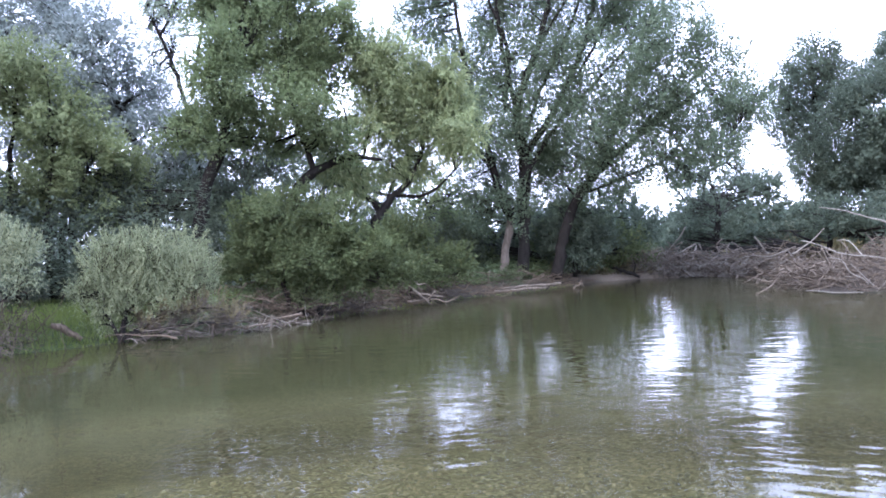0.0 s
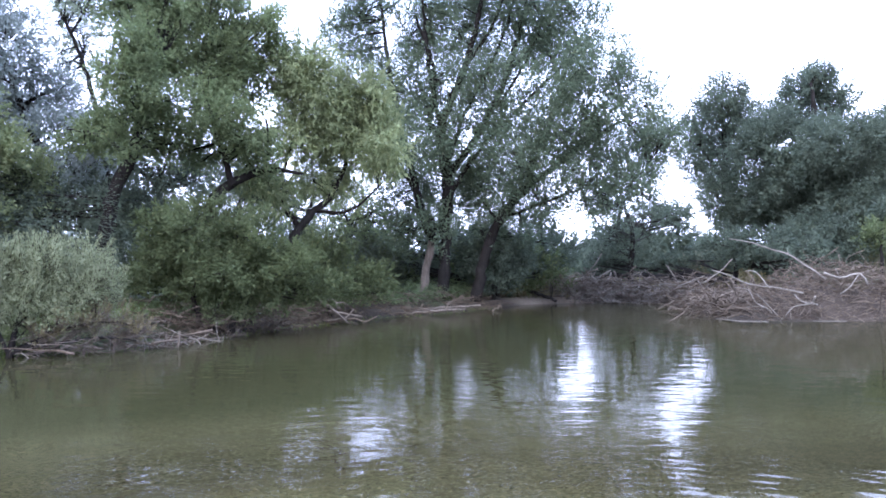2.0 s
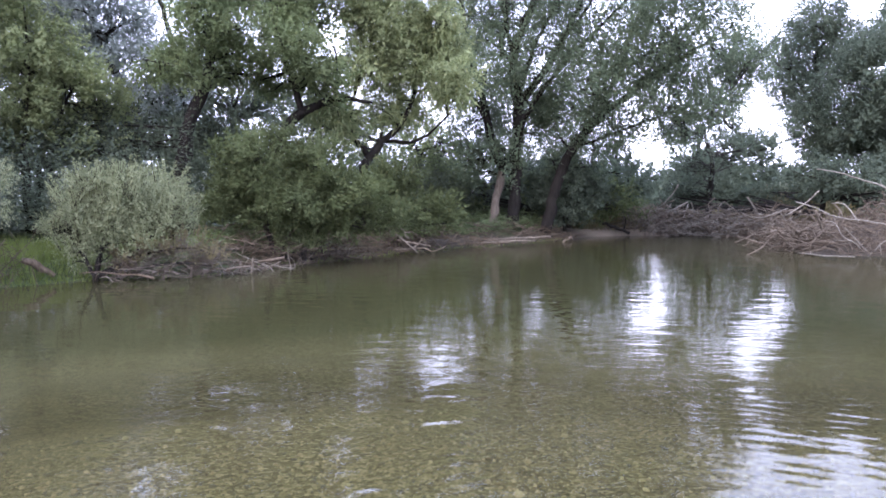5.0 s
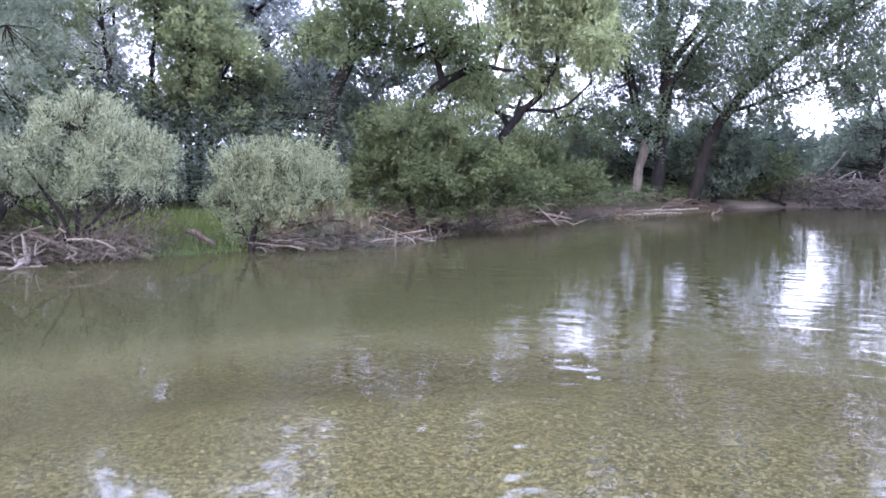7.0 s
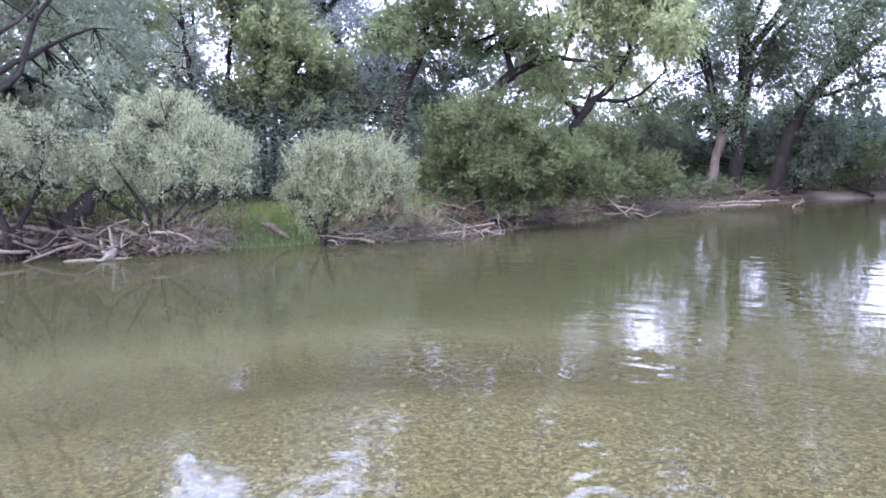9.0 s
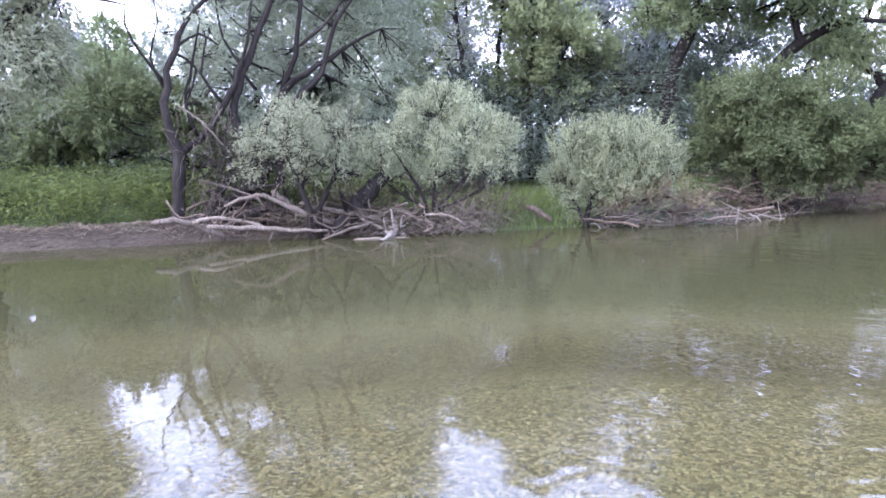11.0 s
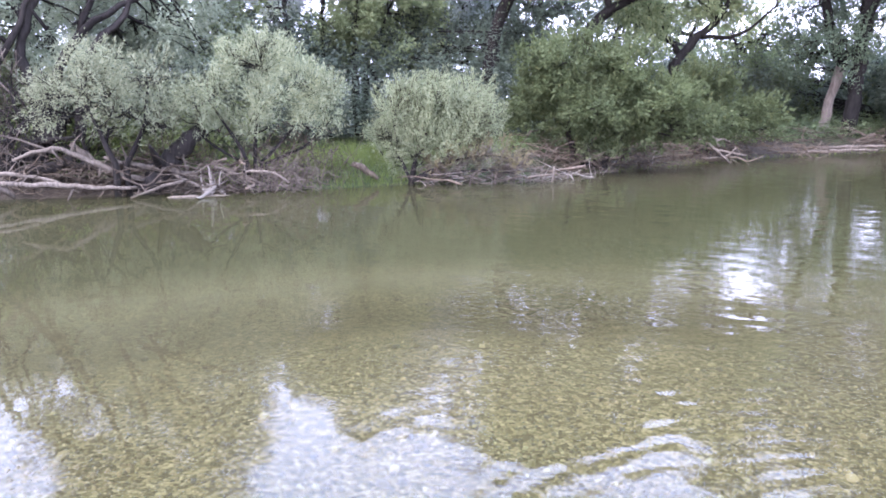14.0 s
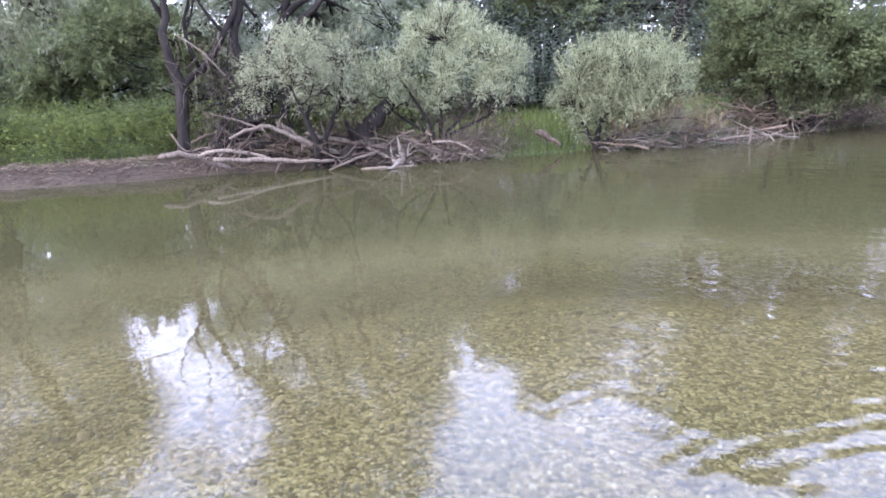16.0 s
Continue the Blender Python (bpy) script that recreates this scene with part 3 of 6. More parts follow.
    for c in lobes:
        # upright young shoots that break the outline
        for _ in range(shoots):
            u = unit(rng.normal(size=3) * np.array([1, 1, 0.6]) + np.array([0, 0, 0.7]))
            a = np.array(c[:3]) + u * np.array([c[3], c[3], c[4]]) * rng.uniform(0.6, 0.95)
            w = unit(u * 0.7 + np.array([0, 0, 0.9]) + rng.normal(size=3) * 0.25)
            L = shoot * rng.uniform(0.5, 1.2)
            n = int(L / leaf_len * 9)
            s = rng.uniform(0.1, 1, (n, 1))
            P.append(a + w * L * s + rng.normal(size=(n, 3)) * leaf_len * 0.25)
            D.append(unit(w * 0.9 + rng.normal(size=(n, 3)) * 0.6)), S.append(np.ones(n)), N.append(np.repeat(u[None], n, axis=0))
            lines.append(smooth_line([(*a, 0.006), (*(a + w * L * 0.5), 0.005), (*(a + w * L), 0.003)], 0.3))
    P, D, S, N = np.vstack(P), np.vstack(D), np.concatenate(S), np.vstack(N)
    ok = P[:, 2] > gz + 0.03
    P, D, S, N = P[ok], D[ok], S[ok], N[ok]
    tagged(part_np("branchwork", tubes_mesh("branchwork", lines, bark, 3), root), kind="stuff")
    part_np("crown", leaves_mesh("crown", P, D, leaf_len * S, leaf_wid * S, leaf, rng, face=N), root)
    return root


tree("old_willow", "old willow with two dark trunks and grey-green hanging leaves", "tree",
    lobes=[(-20.2, 4.6, 4.5, 1.78, 1.78), (-19.8, 6.0, 4.9, 1.95, 1.30), (-17.2, 6.1, 3.6, 0.92, 0.99), (-16.9, 6.9, 3.3, 0.64, 0.99), (-19.0, 7.4, 4.7, 1.12, 0.96), (-19.4, 5.3, 3.2, 0.94, 1.09), (-18.9, 6.5, 2.6, 0.62, 0.69), (-18.4, 4.4, 6.3, 2.26, 1.66), (-18.7, 6.5, 6.7, 2.37, 1.42), (-19.5, 3.1, 3.5, 1.69, 2.15), (-18.1, 7.7, 3.5, 0.77, 1.07), (-17.4, 7.4, 5.9, 1.0, 0.6), (-18.7, 4.5, 7.8, 2.51, 1.57), (-18.1, 6.4, 8.0, 2.35, 1.41), (-18.4, 7.6, 7.2, 1.10, 0.97), (-18.2, 7.3, 4.8, 0.80, 0.80), (-18.4, 7.0, 5.7, 0.9, 0.7)],
    limbs=[[(-18.61, 5.69, 0.67, 0.783), (-18.61, 5.71, 1.09, 0.557), (-18.61, 5.71, 1.62, 0.422), (-18.60, 5.73, 2.65, 0.347), (-18.60, 5.72, 3.67, 0.303), (-18.53, 5.95, 4.95, 0.229), (-18.38, 6.40, 6.51, 0.124)],
           [(-18.78, 5.11, 0.68, 0.452), (-18.76, 5.16, 1.16, 0.331), (-18.76, 5.19, 1.61, 0.256), (-18.77, 5.15, 2.63, 0.196), (-18.84, 4.88, 3.86, 0.152), (-18.94, 4.45, 5.27, 0.077)],
           [(-18.58, 5.79, 3.30, 0.181), (-18.38, 6.41, 4.11, 0.152), (-18.12, 7.12, 4.96, 0.122), (-17.84, 7.81, 5.24, 0.075), (-17.52, 8.51, 5.21, 0.04), (-17.3, 8.95, 5.12, 0.018)]],
    leaf=LEAF_SAGE, leaf_len=0.095, leaf_wid=0.03, cover=0.9, droop=0.5, spray=0.6, seed=21)
tree("tall_shrub", "shaded green shrubs below the old willow", "shrub",
    lobes=[(-24.7, 5.6, 2.9, 1.76, 1.37), (-26.3, 4.5, 2.4, 2.07, 1.65), (-25.1, 6.8, 1.9, 1.41, 0.90), (-26.1, 5.8, 1.5, 2.48, 0.83), (-25.8, 3.1, 2.5, 2.21, 1.81), (-26.7, 9.5, 1.9, 1.32, 0.88)],
    limbs=[[(-26.26, 6.08, 0.77, 0.125), (-26.26, 6.08, 2.15, 0.094), (-26.30, 5.94, 3.35, 0.042)],
           [(-26.63, 4.14, 0.79, 0.125), (-26.63, 4.16, 2.11, 0.094), (-26.59, 4.43, 3.27, 0.042)]],
    leaf=LEAF_GREEN, leaf_len=0.13, leaf_wid=0.07, cover=2.0, seed=66)
tree("tall_shrub", "dense green shrub behind the nettles", "shrub",
    lobes=[(-21.8, 10.2, 2.9, 1.40, 1.67), (-22.6, 11.1, 4.5, 0.78, 1.17), (-22.6, 9.4, 2.2, 1.14, 1.33), (-22.4, 11.8, 2.0, 0.88, 1.08), (-23.7, 9.1, 2.5, 0.98, 1.57)],
    limbs=[[(-22.63, 10.56, 0.95, 0.097), (-22.59, 10.64, 2.38, 0.077), (-22.47, 10.90, 4.32, 0.039)]],
    leaf=LEAF_GREEN, leaf_len=0.13, leaf_wid=0.07, cover=2.4, seed=22)
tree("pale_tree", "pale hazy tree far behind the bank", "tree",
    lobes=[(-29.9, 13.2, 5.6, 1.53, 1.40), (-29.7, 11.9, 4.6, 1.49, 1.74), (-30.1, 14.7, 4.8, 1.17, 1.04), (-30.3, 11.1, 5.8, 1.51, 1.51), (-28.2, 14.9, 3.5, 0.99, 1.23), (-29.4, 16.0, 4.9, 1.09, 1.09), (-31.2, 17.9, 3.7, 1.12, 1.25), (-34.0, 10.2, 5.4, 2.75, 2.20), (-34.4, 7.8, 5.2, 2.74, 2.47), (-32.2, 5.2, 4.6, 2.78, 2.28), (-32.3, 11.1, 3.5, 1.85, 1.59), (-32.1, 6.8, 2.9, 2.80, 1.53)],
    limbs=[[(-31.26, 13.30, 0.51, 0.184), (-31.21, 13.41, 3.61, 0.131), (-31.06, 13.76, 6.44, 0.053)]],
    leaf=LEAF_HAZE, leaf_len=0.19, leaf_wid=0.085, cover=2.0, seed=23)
tree("forked_willow", "crooked forked willow with sparse grey-green leaves", "tree",
    lobes=[(-13.2, 8.7, 3.5, 0.55, 0.62), (-13.6, 8.3, 2.9, 0.37, 0.62), (-12.9, 9.5, 4.0, 0.63, 0.56), (-13.6, 8.7, 4.7, 0.64, 0.51), (-13.2, 8.7, 5.3, 0.75, 0.6), (-13.1, 9.5, 5.6, 1.16, 0.77), (-12.7, 8.2, 4.0, 0.59, 0.59), (-12.9, 8.8, 3.1, 0.55, 0.55), (-13.8, 8.4, 3.5, 0.40, 0.57), (-12.9, 9.2, 4.6, 0.69, 0.56), (-13.3, 9.1, 6.5, 0.95, 0.75), (-12.7, 8.7, 7.3, 1.1, 0.88), (-13.5, 6.9, 6.1, 0.7, 0.45), (-13.1, 7.5, 7.0, 0.9, 0.6)],
    limbs=[[(-12.84, 7.32, 0.39, 0.127), (-12.79, 7.41, 1.07, 0.117), (-12.78, 7.43, 1.56, 0.113), (-12.86, 7.29, 2.21, 0.079), (-12.84, 7.31, 2.80, 0.070), (-12.75, 7.47, 3.44, 0.062), (-12.63, 7.68, 3.97, 0.047), (-12.44, 7.99, 4.36, 0.038), (-12.24, 8.30, 4.69, 0.029), (-12.08, 8.53, 5.17, 0.019)],
           [(-12.77, 7.44, 1.53, 0.085), (-12.56, 7.80, 1.86, 0.070), (-12.35, 8.13, 2.37, 0.061), (-12.20, 8.36, 2.88, 0.047), (-12.05, 8.58, 3.59, 0.033), (-11.97, 8.69, 4.34, 0.019)],
           [(-12.74, 7.49, 3.42, 0.028), (-12.56, 7.80, 3.13, 0.024), (-12.69, 7.59, 2.48, 0.014)],
           [(-12.85, 7.31, 2.69, 0.023), (-12.96, 7.11, 3.31, 0.019), (-12.87, 7.26, 3.95, 0.014), (-12.91, 7.21, 4.57, 0.009)]] + [[(-12.60, 7.74, 1.89, 0.040), (-12.69, 7.59, 2.48, 0.029), (-12.60, 7.74, 3.24, 0.023), (-12.50, 7.89, 3.98, 0.012)],
           [(-12.32, 8.18, 2.44, 0.034), (-12.52, 7.87, 3.03, 0.023), (-12.45, 7.97, 3.67, 0.017), (-12.56, 7.81, 4.29, 0.012)],
           [(-12.84, 7.32, 2.85, 0.034), (-13.03, 6.98, 3.41, 0.023), (-13.14, 6.77, 3.92, 0.017), (-13.11, 6.83, 4.43, 0.012)],
           [(-12.73, 7.52, 3.54, 0.029), (-12.51, 7.88, 3.77, 0.023), (-12.34, 8.15, 3.57, 0.012)]],
    leaf=LEAF_GREY, leaf_len=0.085, leaf_wid=0.02, cover=0.55, gaps=-0.15, spray=0.4, seed=24, twigs=22)
tree("light_shrub", "light yellow-green shrub behind the forked willow", "shrub",
    lobes=[(-14.2, 8.4, 1.6, 0.7, 0.6), (-14.6, 8.2, 2.5, 0.65, 0.6), (-13.9, 8.9, 2.1, 0.65, 0.6), (-13.4, 9.2, 1.5, 0.6, 0.6), (-14.9, 7.4, 2.75, 0.6, 0.6), (-15.3, 7.0, 2.4, 0.6, 0.6)],
    limbs=[[(-14.2, 8.5, 0.4, 0.05), (-14.2, 8.4, 1.3, 0.04), (-14.1, 8.4, 2.3, 0.02)]],
    leaf=LEAF_ALDER, leaf_len=0.08, leaf_wid=0.04, cover=1.8, gaps=-0.3, spray=0.35, lump=0.7, seed=68, shoots=12, shoot=0.4)
tree("leaning_willow", "leaning many-stemmed willow with grey-green leaves", "tree",
    lobes=[(-13.0, 10.2, 3.2, 0.71, 0.64), (-12.4, 11.0, 2.9, 0.71, 0.58), (-12.5, 10.2, 2.4, 0.75, 0.63), (-12.9, 9.3, 2.0, 0.74, 0.68), (-11.1, 10.9, 2.9, 0.73, 0.73), (-12.2, 10.9, 4.1, 0.77, 0.51), (-12.7, 10.1, 4.7, 1.02, 0.64), (-11.9, 11.4, 5.3, 1.18, 0.78), (-11.0, 11.7, 3.6, 0.62, 0.75), (-13.7, 9.3, 1.9, 0.57, 0.64), (-12.8, 9.5, 6.8, 1.17, 0.91), (-13.0, 10.2, 6.0, 1.06, 0.73), (-13.4, 9.5, 8.2, 1.37, 0.96), (-11.6, 11.2, 6.6, 1.15, 0.85), (-11.9, 10.9, 8.0, 1.2, 0.9), (-12.6, 10.6, 9.1, 1.2, 0.8), (-11.2, 11.6, 5.0, 0.9, 0.7)],
    limbs=[[(-12.27, 8.43, 0.45, 0.147), (-12.17, 8.57, 1.07, 0.127), (-12.31, 8.37, 2.29, 0.083), (-12.13, 8.63, 3.28, 0.069), (-11.90, 8.95, 4.16, 0.060), (-11.76, 9.14, 4.80, 0.045), (-11.68, 9.24, 5.45, 0.020)],
           [(-12.17, 8.57, 1.01, 0.108), (-11.97, 8.87, 2.07, 0.088), (-11.77, 9.12, 2.69, 0.073), (-11.33, 9.67, 3.21, 0.059), (-10.87, 10.19, 3.60, 0.034), (-10.47, 10.60, 3.87, 0.015)],
           [(-11.88, 8.98, 0.84, 0.098), (-11.68, 9.24, 2.36, 0.073), (-11.38, 9.61, 2.86, 0.059), (-11.22, 9.80, 3.31, 0.049), (-11.09, 9.95, 3.97, 0.040), (-10.71, 10.36, 4.73, 0.030), (-10.48, 10.60, 5.38, 0.015)],
           [(-11.77, 9.12, 2.69, 0.059), (-11.59, 9.35, 3.41, 0.049), (-11.51, 9.46, 4.06, 0.044), (-11.46, 9.52, 4.93, 0.030)]] + [[(-12.63, 7.87, 0.45, 0.098), (-12.45, 8.16, 0.96, 0.068), (-12.20, 8.53, 1.40, 0.044), (-12.01, 8.81, 1.85, 0.025)],
           [(-11.52, 9.44, 3.57, 0.034), (-11.16, 9.87, 4.07, 0.030), (-10.82, 10.24, 4.73, 0.022), (-10.63, 10.44, 5.38, 0.013)],
           [(-12.06, 8.73, 2.73, 0.030), (-12.30, 8.38, 3.49, 0.026), (-12.42, 8.21, 4.23, 0.018), (-12.38, 8.27, 5.07, 0.009)],
           [(-11.09, 9.95, 3.91, 0.022), (-11.52, 9.45, 4.39, 0.018), (-11.65, 9.28, 5.02, 0.009)]],
    leaf=LEAF_GREY, leaf_len=0.08, leaf_wid=0.02, cover=1.0, gaps=-0.4, spray=0.4, seed=25, twigs=14)
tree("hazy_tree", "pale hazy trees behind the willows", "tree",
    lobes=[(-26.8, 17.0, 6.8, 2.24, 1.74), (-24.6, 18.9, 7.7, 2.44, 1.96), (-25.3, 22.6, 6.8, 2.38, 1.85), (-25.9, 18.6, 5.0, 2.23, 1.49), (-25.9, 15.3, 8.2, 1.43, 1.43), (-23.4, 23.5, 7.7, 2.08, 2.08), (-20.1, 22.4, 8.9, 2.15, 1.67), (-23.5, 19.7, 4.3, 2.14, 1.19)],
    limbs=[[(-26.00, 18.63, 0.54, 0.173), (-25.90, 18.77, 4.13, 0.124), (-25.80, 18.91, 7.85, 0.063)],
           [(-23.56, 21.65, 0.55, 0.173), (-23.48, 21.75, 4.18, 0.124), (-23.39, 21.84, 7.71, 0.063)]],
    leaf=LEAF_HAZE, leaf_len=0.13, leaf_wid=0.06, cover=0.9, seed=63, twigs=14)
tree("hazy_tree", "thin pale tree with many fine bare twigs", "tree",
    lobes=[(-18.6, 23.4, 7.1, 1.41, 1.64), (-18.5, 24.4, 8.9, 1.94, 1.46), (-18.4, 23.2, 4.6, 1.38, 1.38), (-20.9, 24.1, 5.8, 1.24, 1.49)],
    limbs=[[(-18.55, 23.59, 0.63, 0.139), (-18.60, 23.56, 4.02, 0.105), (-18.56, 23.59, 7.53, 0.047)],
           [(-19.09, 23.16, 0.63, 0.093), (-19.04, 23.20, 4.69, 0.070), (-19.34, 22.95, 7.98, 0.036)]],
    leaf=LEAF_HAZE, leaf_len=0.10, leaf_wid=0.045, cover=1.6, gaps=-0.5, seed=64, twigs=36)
tree("back_willow", "grey-green willow behind the leaning stems", "tree",
    lobes=[(-16.5, 10.3, 3.9, 1.06, 0.98), (-16.4, 11.8, 3.2, 1.25, 1.02), (-15.0, 12.2, 4.1, 1.20, 1.20), (-17.5, 11.4, 2.4, 1.29, 0.81), (-15.8, 12.1, 2.2, 1.38, 0.77), (-14.6, 12.9, 2.9, 1.06, 0.91), (-17.1, 12.4, 5.1, 1.32, 0.99), (-16.1, 13.2, 5.8, 1.31, 0.99), (-15.5, 14.3, 6.8, 1.34, 0.92), (-14.2, 14.8, 6.1, 1.13, 0.89), (-14.4, 12.5, 7.5, 1.39, 0.93), (-13.8, 14.1, 7.3, 1.27, 0.87), (-13.8, 13.5, 4.4, 1.05, 0.90), (-16.3, 13.0, 8.9, 1.37, 0.94)],
    limbs=[[(-16.23, 11.67, 0.91, 0.124), (-16.18, 11.75, 2.26, 0.093), (-16.21, 11.70, 3.59, 0.062), (-16.11, 11.84, 5.05, 0.031)],
           [(-15.50, 12.63, 0.91, 0.108), (-15.45, 12.70, 2.57, 0.077), (-15.39, 12.77, 4.35, 0.055), (-15.00, 13.23, 6.39, 0.040), (-14.90, 13.34, 7.68, 0.024)]],
    leaf=LEAF_GREY, leaf_len=0.10, leaf_wid=0.035, cover=0.95, gaps=-0.15, seed=60, twigs=14)
tree("silver_willow_bush", "round silver-leaved willow bush over driftwood", "shrub",
    lobes=[(-9.4, 9.4, 1.35, 0.43, 0.40), (-9.1, 9.5, 1.65, 0.38, 0.34), (-9.3, 9.7, 1.05, 0.36, 0.25), (-8.8, 10.0, 2.05, 0.44, 0.38), (-8.5, 10.4, 2.15, 0.45, 0.36), (-8.1, 10.6, 1.8, 0.39, 0.36), (-8.5, 10.2, 1.6, 0.52, 0.38), (-7.9, 10.8, 1.4, 0.33, 0.40), (-8.0, 10.5, 1.1, 0.32, 0.30), (-8.8, 10.1, 1.15, 0.40, 0.24), (-7.7, 10.8, 1.7, 0.22, 0.25), (-8.9, 9.8, 2.25, 0.22, 0.16), (-8.6, 10.2, 2.42, 0.23, 0.14)],
    limbs=[[(-8.88, 10.05, 0.45, 0.031), (-9.11, 9.84, 1.02, 0.026), (-9.33, 9.62, 1.53, 0.016)],
           [(-8.81, 10.11, 0.45, 0.031), (-8.77, 10.15, 1.22, 0.026), (-8.66, 10.24, 2.04, 0.016)],
           [(-8.75, 10.16, 0.45, 0.031), (-8.33, 10.51, 1.02, 0.026), (-8.02, 10.75, 1.64, 0.016)],
           [(-8.95, 9.98, 0.45, 0.026), (-9.41, 9.55, 0.91, 0.021), (-9.48, 9.48, 1.42, 0.010)]] + [[(-8.68, 10.22, 0.45, 0.026), (-8.17, 10.64, 0.72, 0.021), (-7.81, 10.91, 1.13, 0.010)]],
    leaf=LEAF_SILVER, leaf_len=0.056, leaf_wid=0.0135, cover=1.9, gaps=-0.1, spray=0.26, lump=0.6, seed=26, core=1.0, bark=M_BARK, twigs=14, shoots=24, shoot=0.24, lumpy=4)
tree("grey_willow_bush", "sparse grey willow bush above the driftwood", "shrub",
    lobes=[(-10.3, 8.0, 1.6, 0.61, 0.45), (-10.2, 8.7, 1.4, 0.73, 0.47), (-9.7, 8.7, 1.9, 0.50, 0.40), (-10.8, 7.8, 1.4, 0.41, 0.41), (-10.2, 8.1, 2.0, 0.45, 0.40), (-9.7, 8.8, 1.1, 0.35, 0.25)],
    limbs=[[(-10.22, 8.35, 0.51, 0.046), (-10.34, 8.20, 1.12, 0.031), (-10.46, 8.05, 1.62, 0.015)],
           [(-10.09, 8.51, 0.51, 0.046), (-9.89, 8.74, 1.22, 0.031), (-9.82, 8.82, 1.82, 0.015)]],
    leaf=LEAF_SAGE, leaf_len=0.056, leaf_wid=0.0135, cover=0.8, gaps=0.0, spray=0.28, lump=0.5, seed=27, core=1.0, bark=M_BARK, twigs=24, shoots=14, shoot=0.3)
tree("olive_willow_bush", "olive willow bush with dry brown lower branches at the water", "shrub",
    lobes=[(-6.9, 11.7, 1.3, 0.34, 0.33), (-6.5, 11.9, 1.5, 0.38, 0.29), (-6.1, 12.0, 1.45, 0.45, 0.34), (-5.8, 12.6, 1.5, 0.36, 0.36), (-5.4, 12.3, 1.15, 0.31, 0.33), (-6.7, 11.9, 1.1, 0.47, 0.40), (-6.3, 12.3, 1.15, 0.62, 0.36), (-5.75, 12.3, 1.15, 0.42, 0.30), (-7.0, 11.7, 0.75, 0.32, 0.30), (-6.25, 12.1, 1.68, 0.26, 0.2), (-6.75, 11.8, 1.58, 0.22, 0.2), (-6.6, 11.95, 0.75, 0.4, 0.25), (-6.4, 12.0, 0.95, 0.5, 0.3), (-5.85, 12.25, 0.95, 0.42, 0.26), (-6.95, 11.75, 0.5, 0.32, 0.25), (-6.55, 11.95, 0.55, 0.36, 0.22), (-5.6, 12.5, 0.85, 0.42, 0.28), (-5.95, 12.15, 0.65, 0.36, 0.22), (-7.15, 11.6, 0.85, 0.26, 0.25)],
    limbs=[[(-6.68, 11.88, 0.02, 0.053), (-6.64, 11.90, 0.33, 0.042), (-6.53, 11.96, 0.84, 0.026), (-6.30, 12.09, 1.54, 0.016)],
           [(-6.66, 11.89, 0.07, 0.042), (-6.18, 12.15, 0.40, 0.037), (-5.77, 12.35, 0.96, 0.021), (-5.63, 12.42, 1.65, 0.016)],
           [(-6.70, 11.87, 0.07, 0.032), (-6.86, 11.77, 0.53, 0.026), (-6.97, 11.71, 1.24, 0.016)],
           [(-6.66, 11.89, 0.11, 0.032), (-6.08, 12.20, 0.20, 0.026), (-5.49, 12.48, 0.27, 0.021), (-4.98, 12.69, 0.20, 0.011)]] + [[(-6.65, 11.90, 0.13, 0.026), (-5.92, 12.28, 0.46, 0.021), (-5.25, 12.58, 0.53, 0.016), (-4.91, 12.72, 0.35, 0.011)]],
    leaf=LEAF_OLIVE, leaf_len=0.056, leaf_wid=0.0135, cover=1.6, gaps=-0.2, spray=0.28, lump=0.5, seed=28, core=1.0, bark=M_BARK, twigs=16, shoots=34, shoot=0.3, lumpy=3)
tree("dry_shrub", "leafless tangle of dry pinkish-brown twigs at the waterline", "shrub",
    lobes=[(-5.45, 12.55, 0.55, 0.45, 0.38), (-5.9, 12.35, 0.45, 0.45, 0.33), (-6.3, 12.15, 0.3, 0.35, 0.22), (-5.1, 12.8, 0.3, 0.32, 0.24)],
    limbs=[[(-6.58, 12.11, 0.01, 0.021), (-6.15, 12.33, 0.13, 0.016), (-5.82, 12.50, 0.45, 0.011)],
           [(-5.80, 12.50, 0.05, 0.021), (-5.64, 12.58, 0.36, 0.016), (-5.44, 12.67, 0.66, 0.011)],
           [(-5.37, 12.69, 0.07, 0.021), (-5.30, 12.73, 0.37, 0.016), (-5.23, 12.76, 0.62, 0.011)]],
    leaf=LEAF_DRY, leaf_len=0.05, leaf_wid=0.012, cover=0.25, spray=0.25, lump=0.5, seed=59, core=1.0, bark=M_PINK_TWIG, twigs=140, lumpy=3, shoots=34, shoot=0.25)
tree("green_tree", "mid-green young tree behind the willows", "tree",
    lobes=[(-16.0, 15.4, 4.5, 1.04, 1.04), (-14.7, 16.0, 4.0, 0.85, 1.02), (-14.9, 16.5, 5.5, 1.05, 0.87), (-14.7, 15.1, 3.1, 0.98, 0.65), (-16.9, 15.6, 6.0, 1.08, 0.90)],
    limbs=[[(-15.24, 15.88, 0.86, 0.136), (-15.25, 15.87, 2.70, 0.102), (-15.13, 15.98, 4.34, 0.068), (-15.02, 16.08, 5.95, 0.035)]],
    leaf=LEAF_LIGHT, leaf_len=0.10, leaf_wid=0.055, cover=2.0, seed=29)
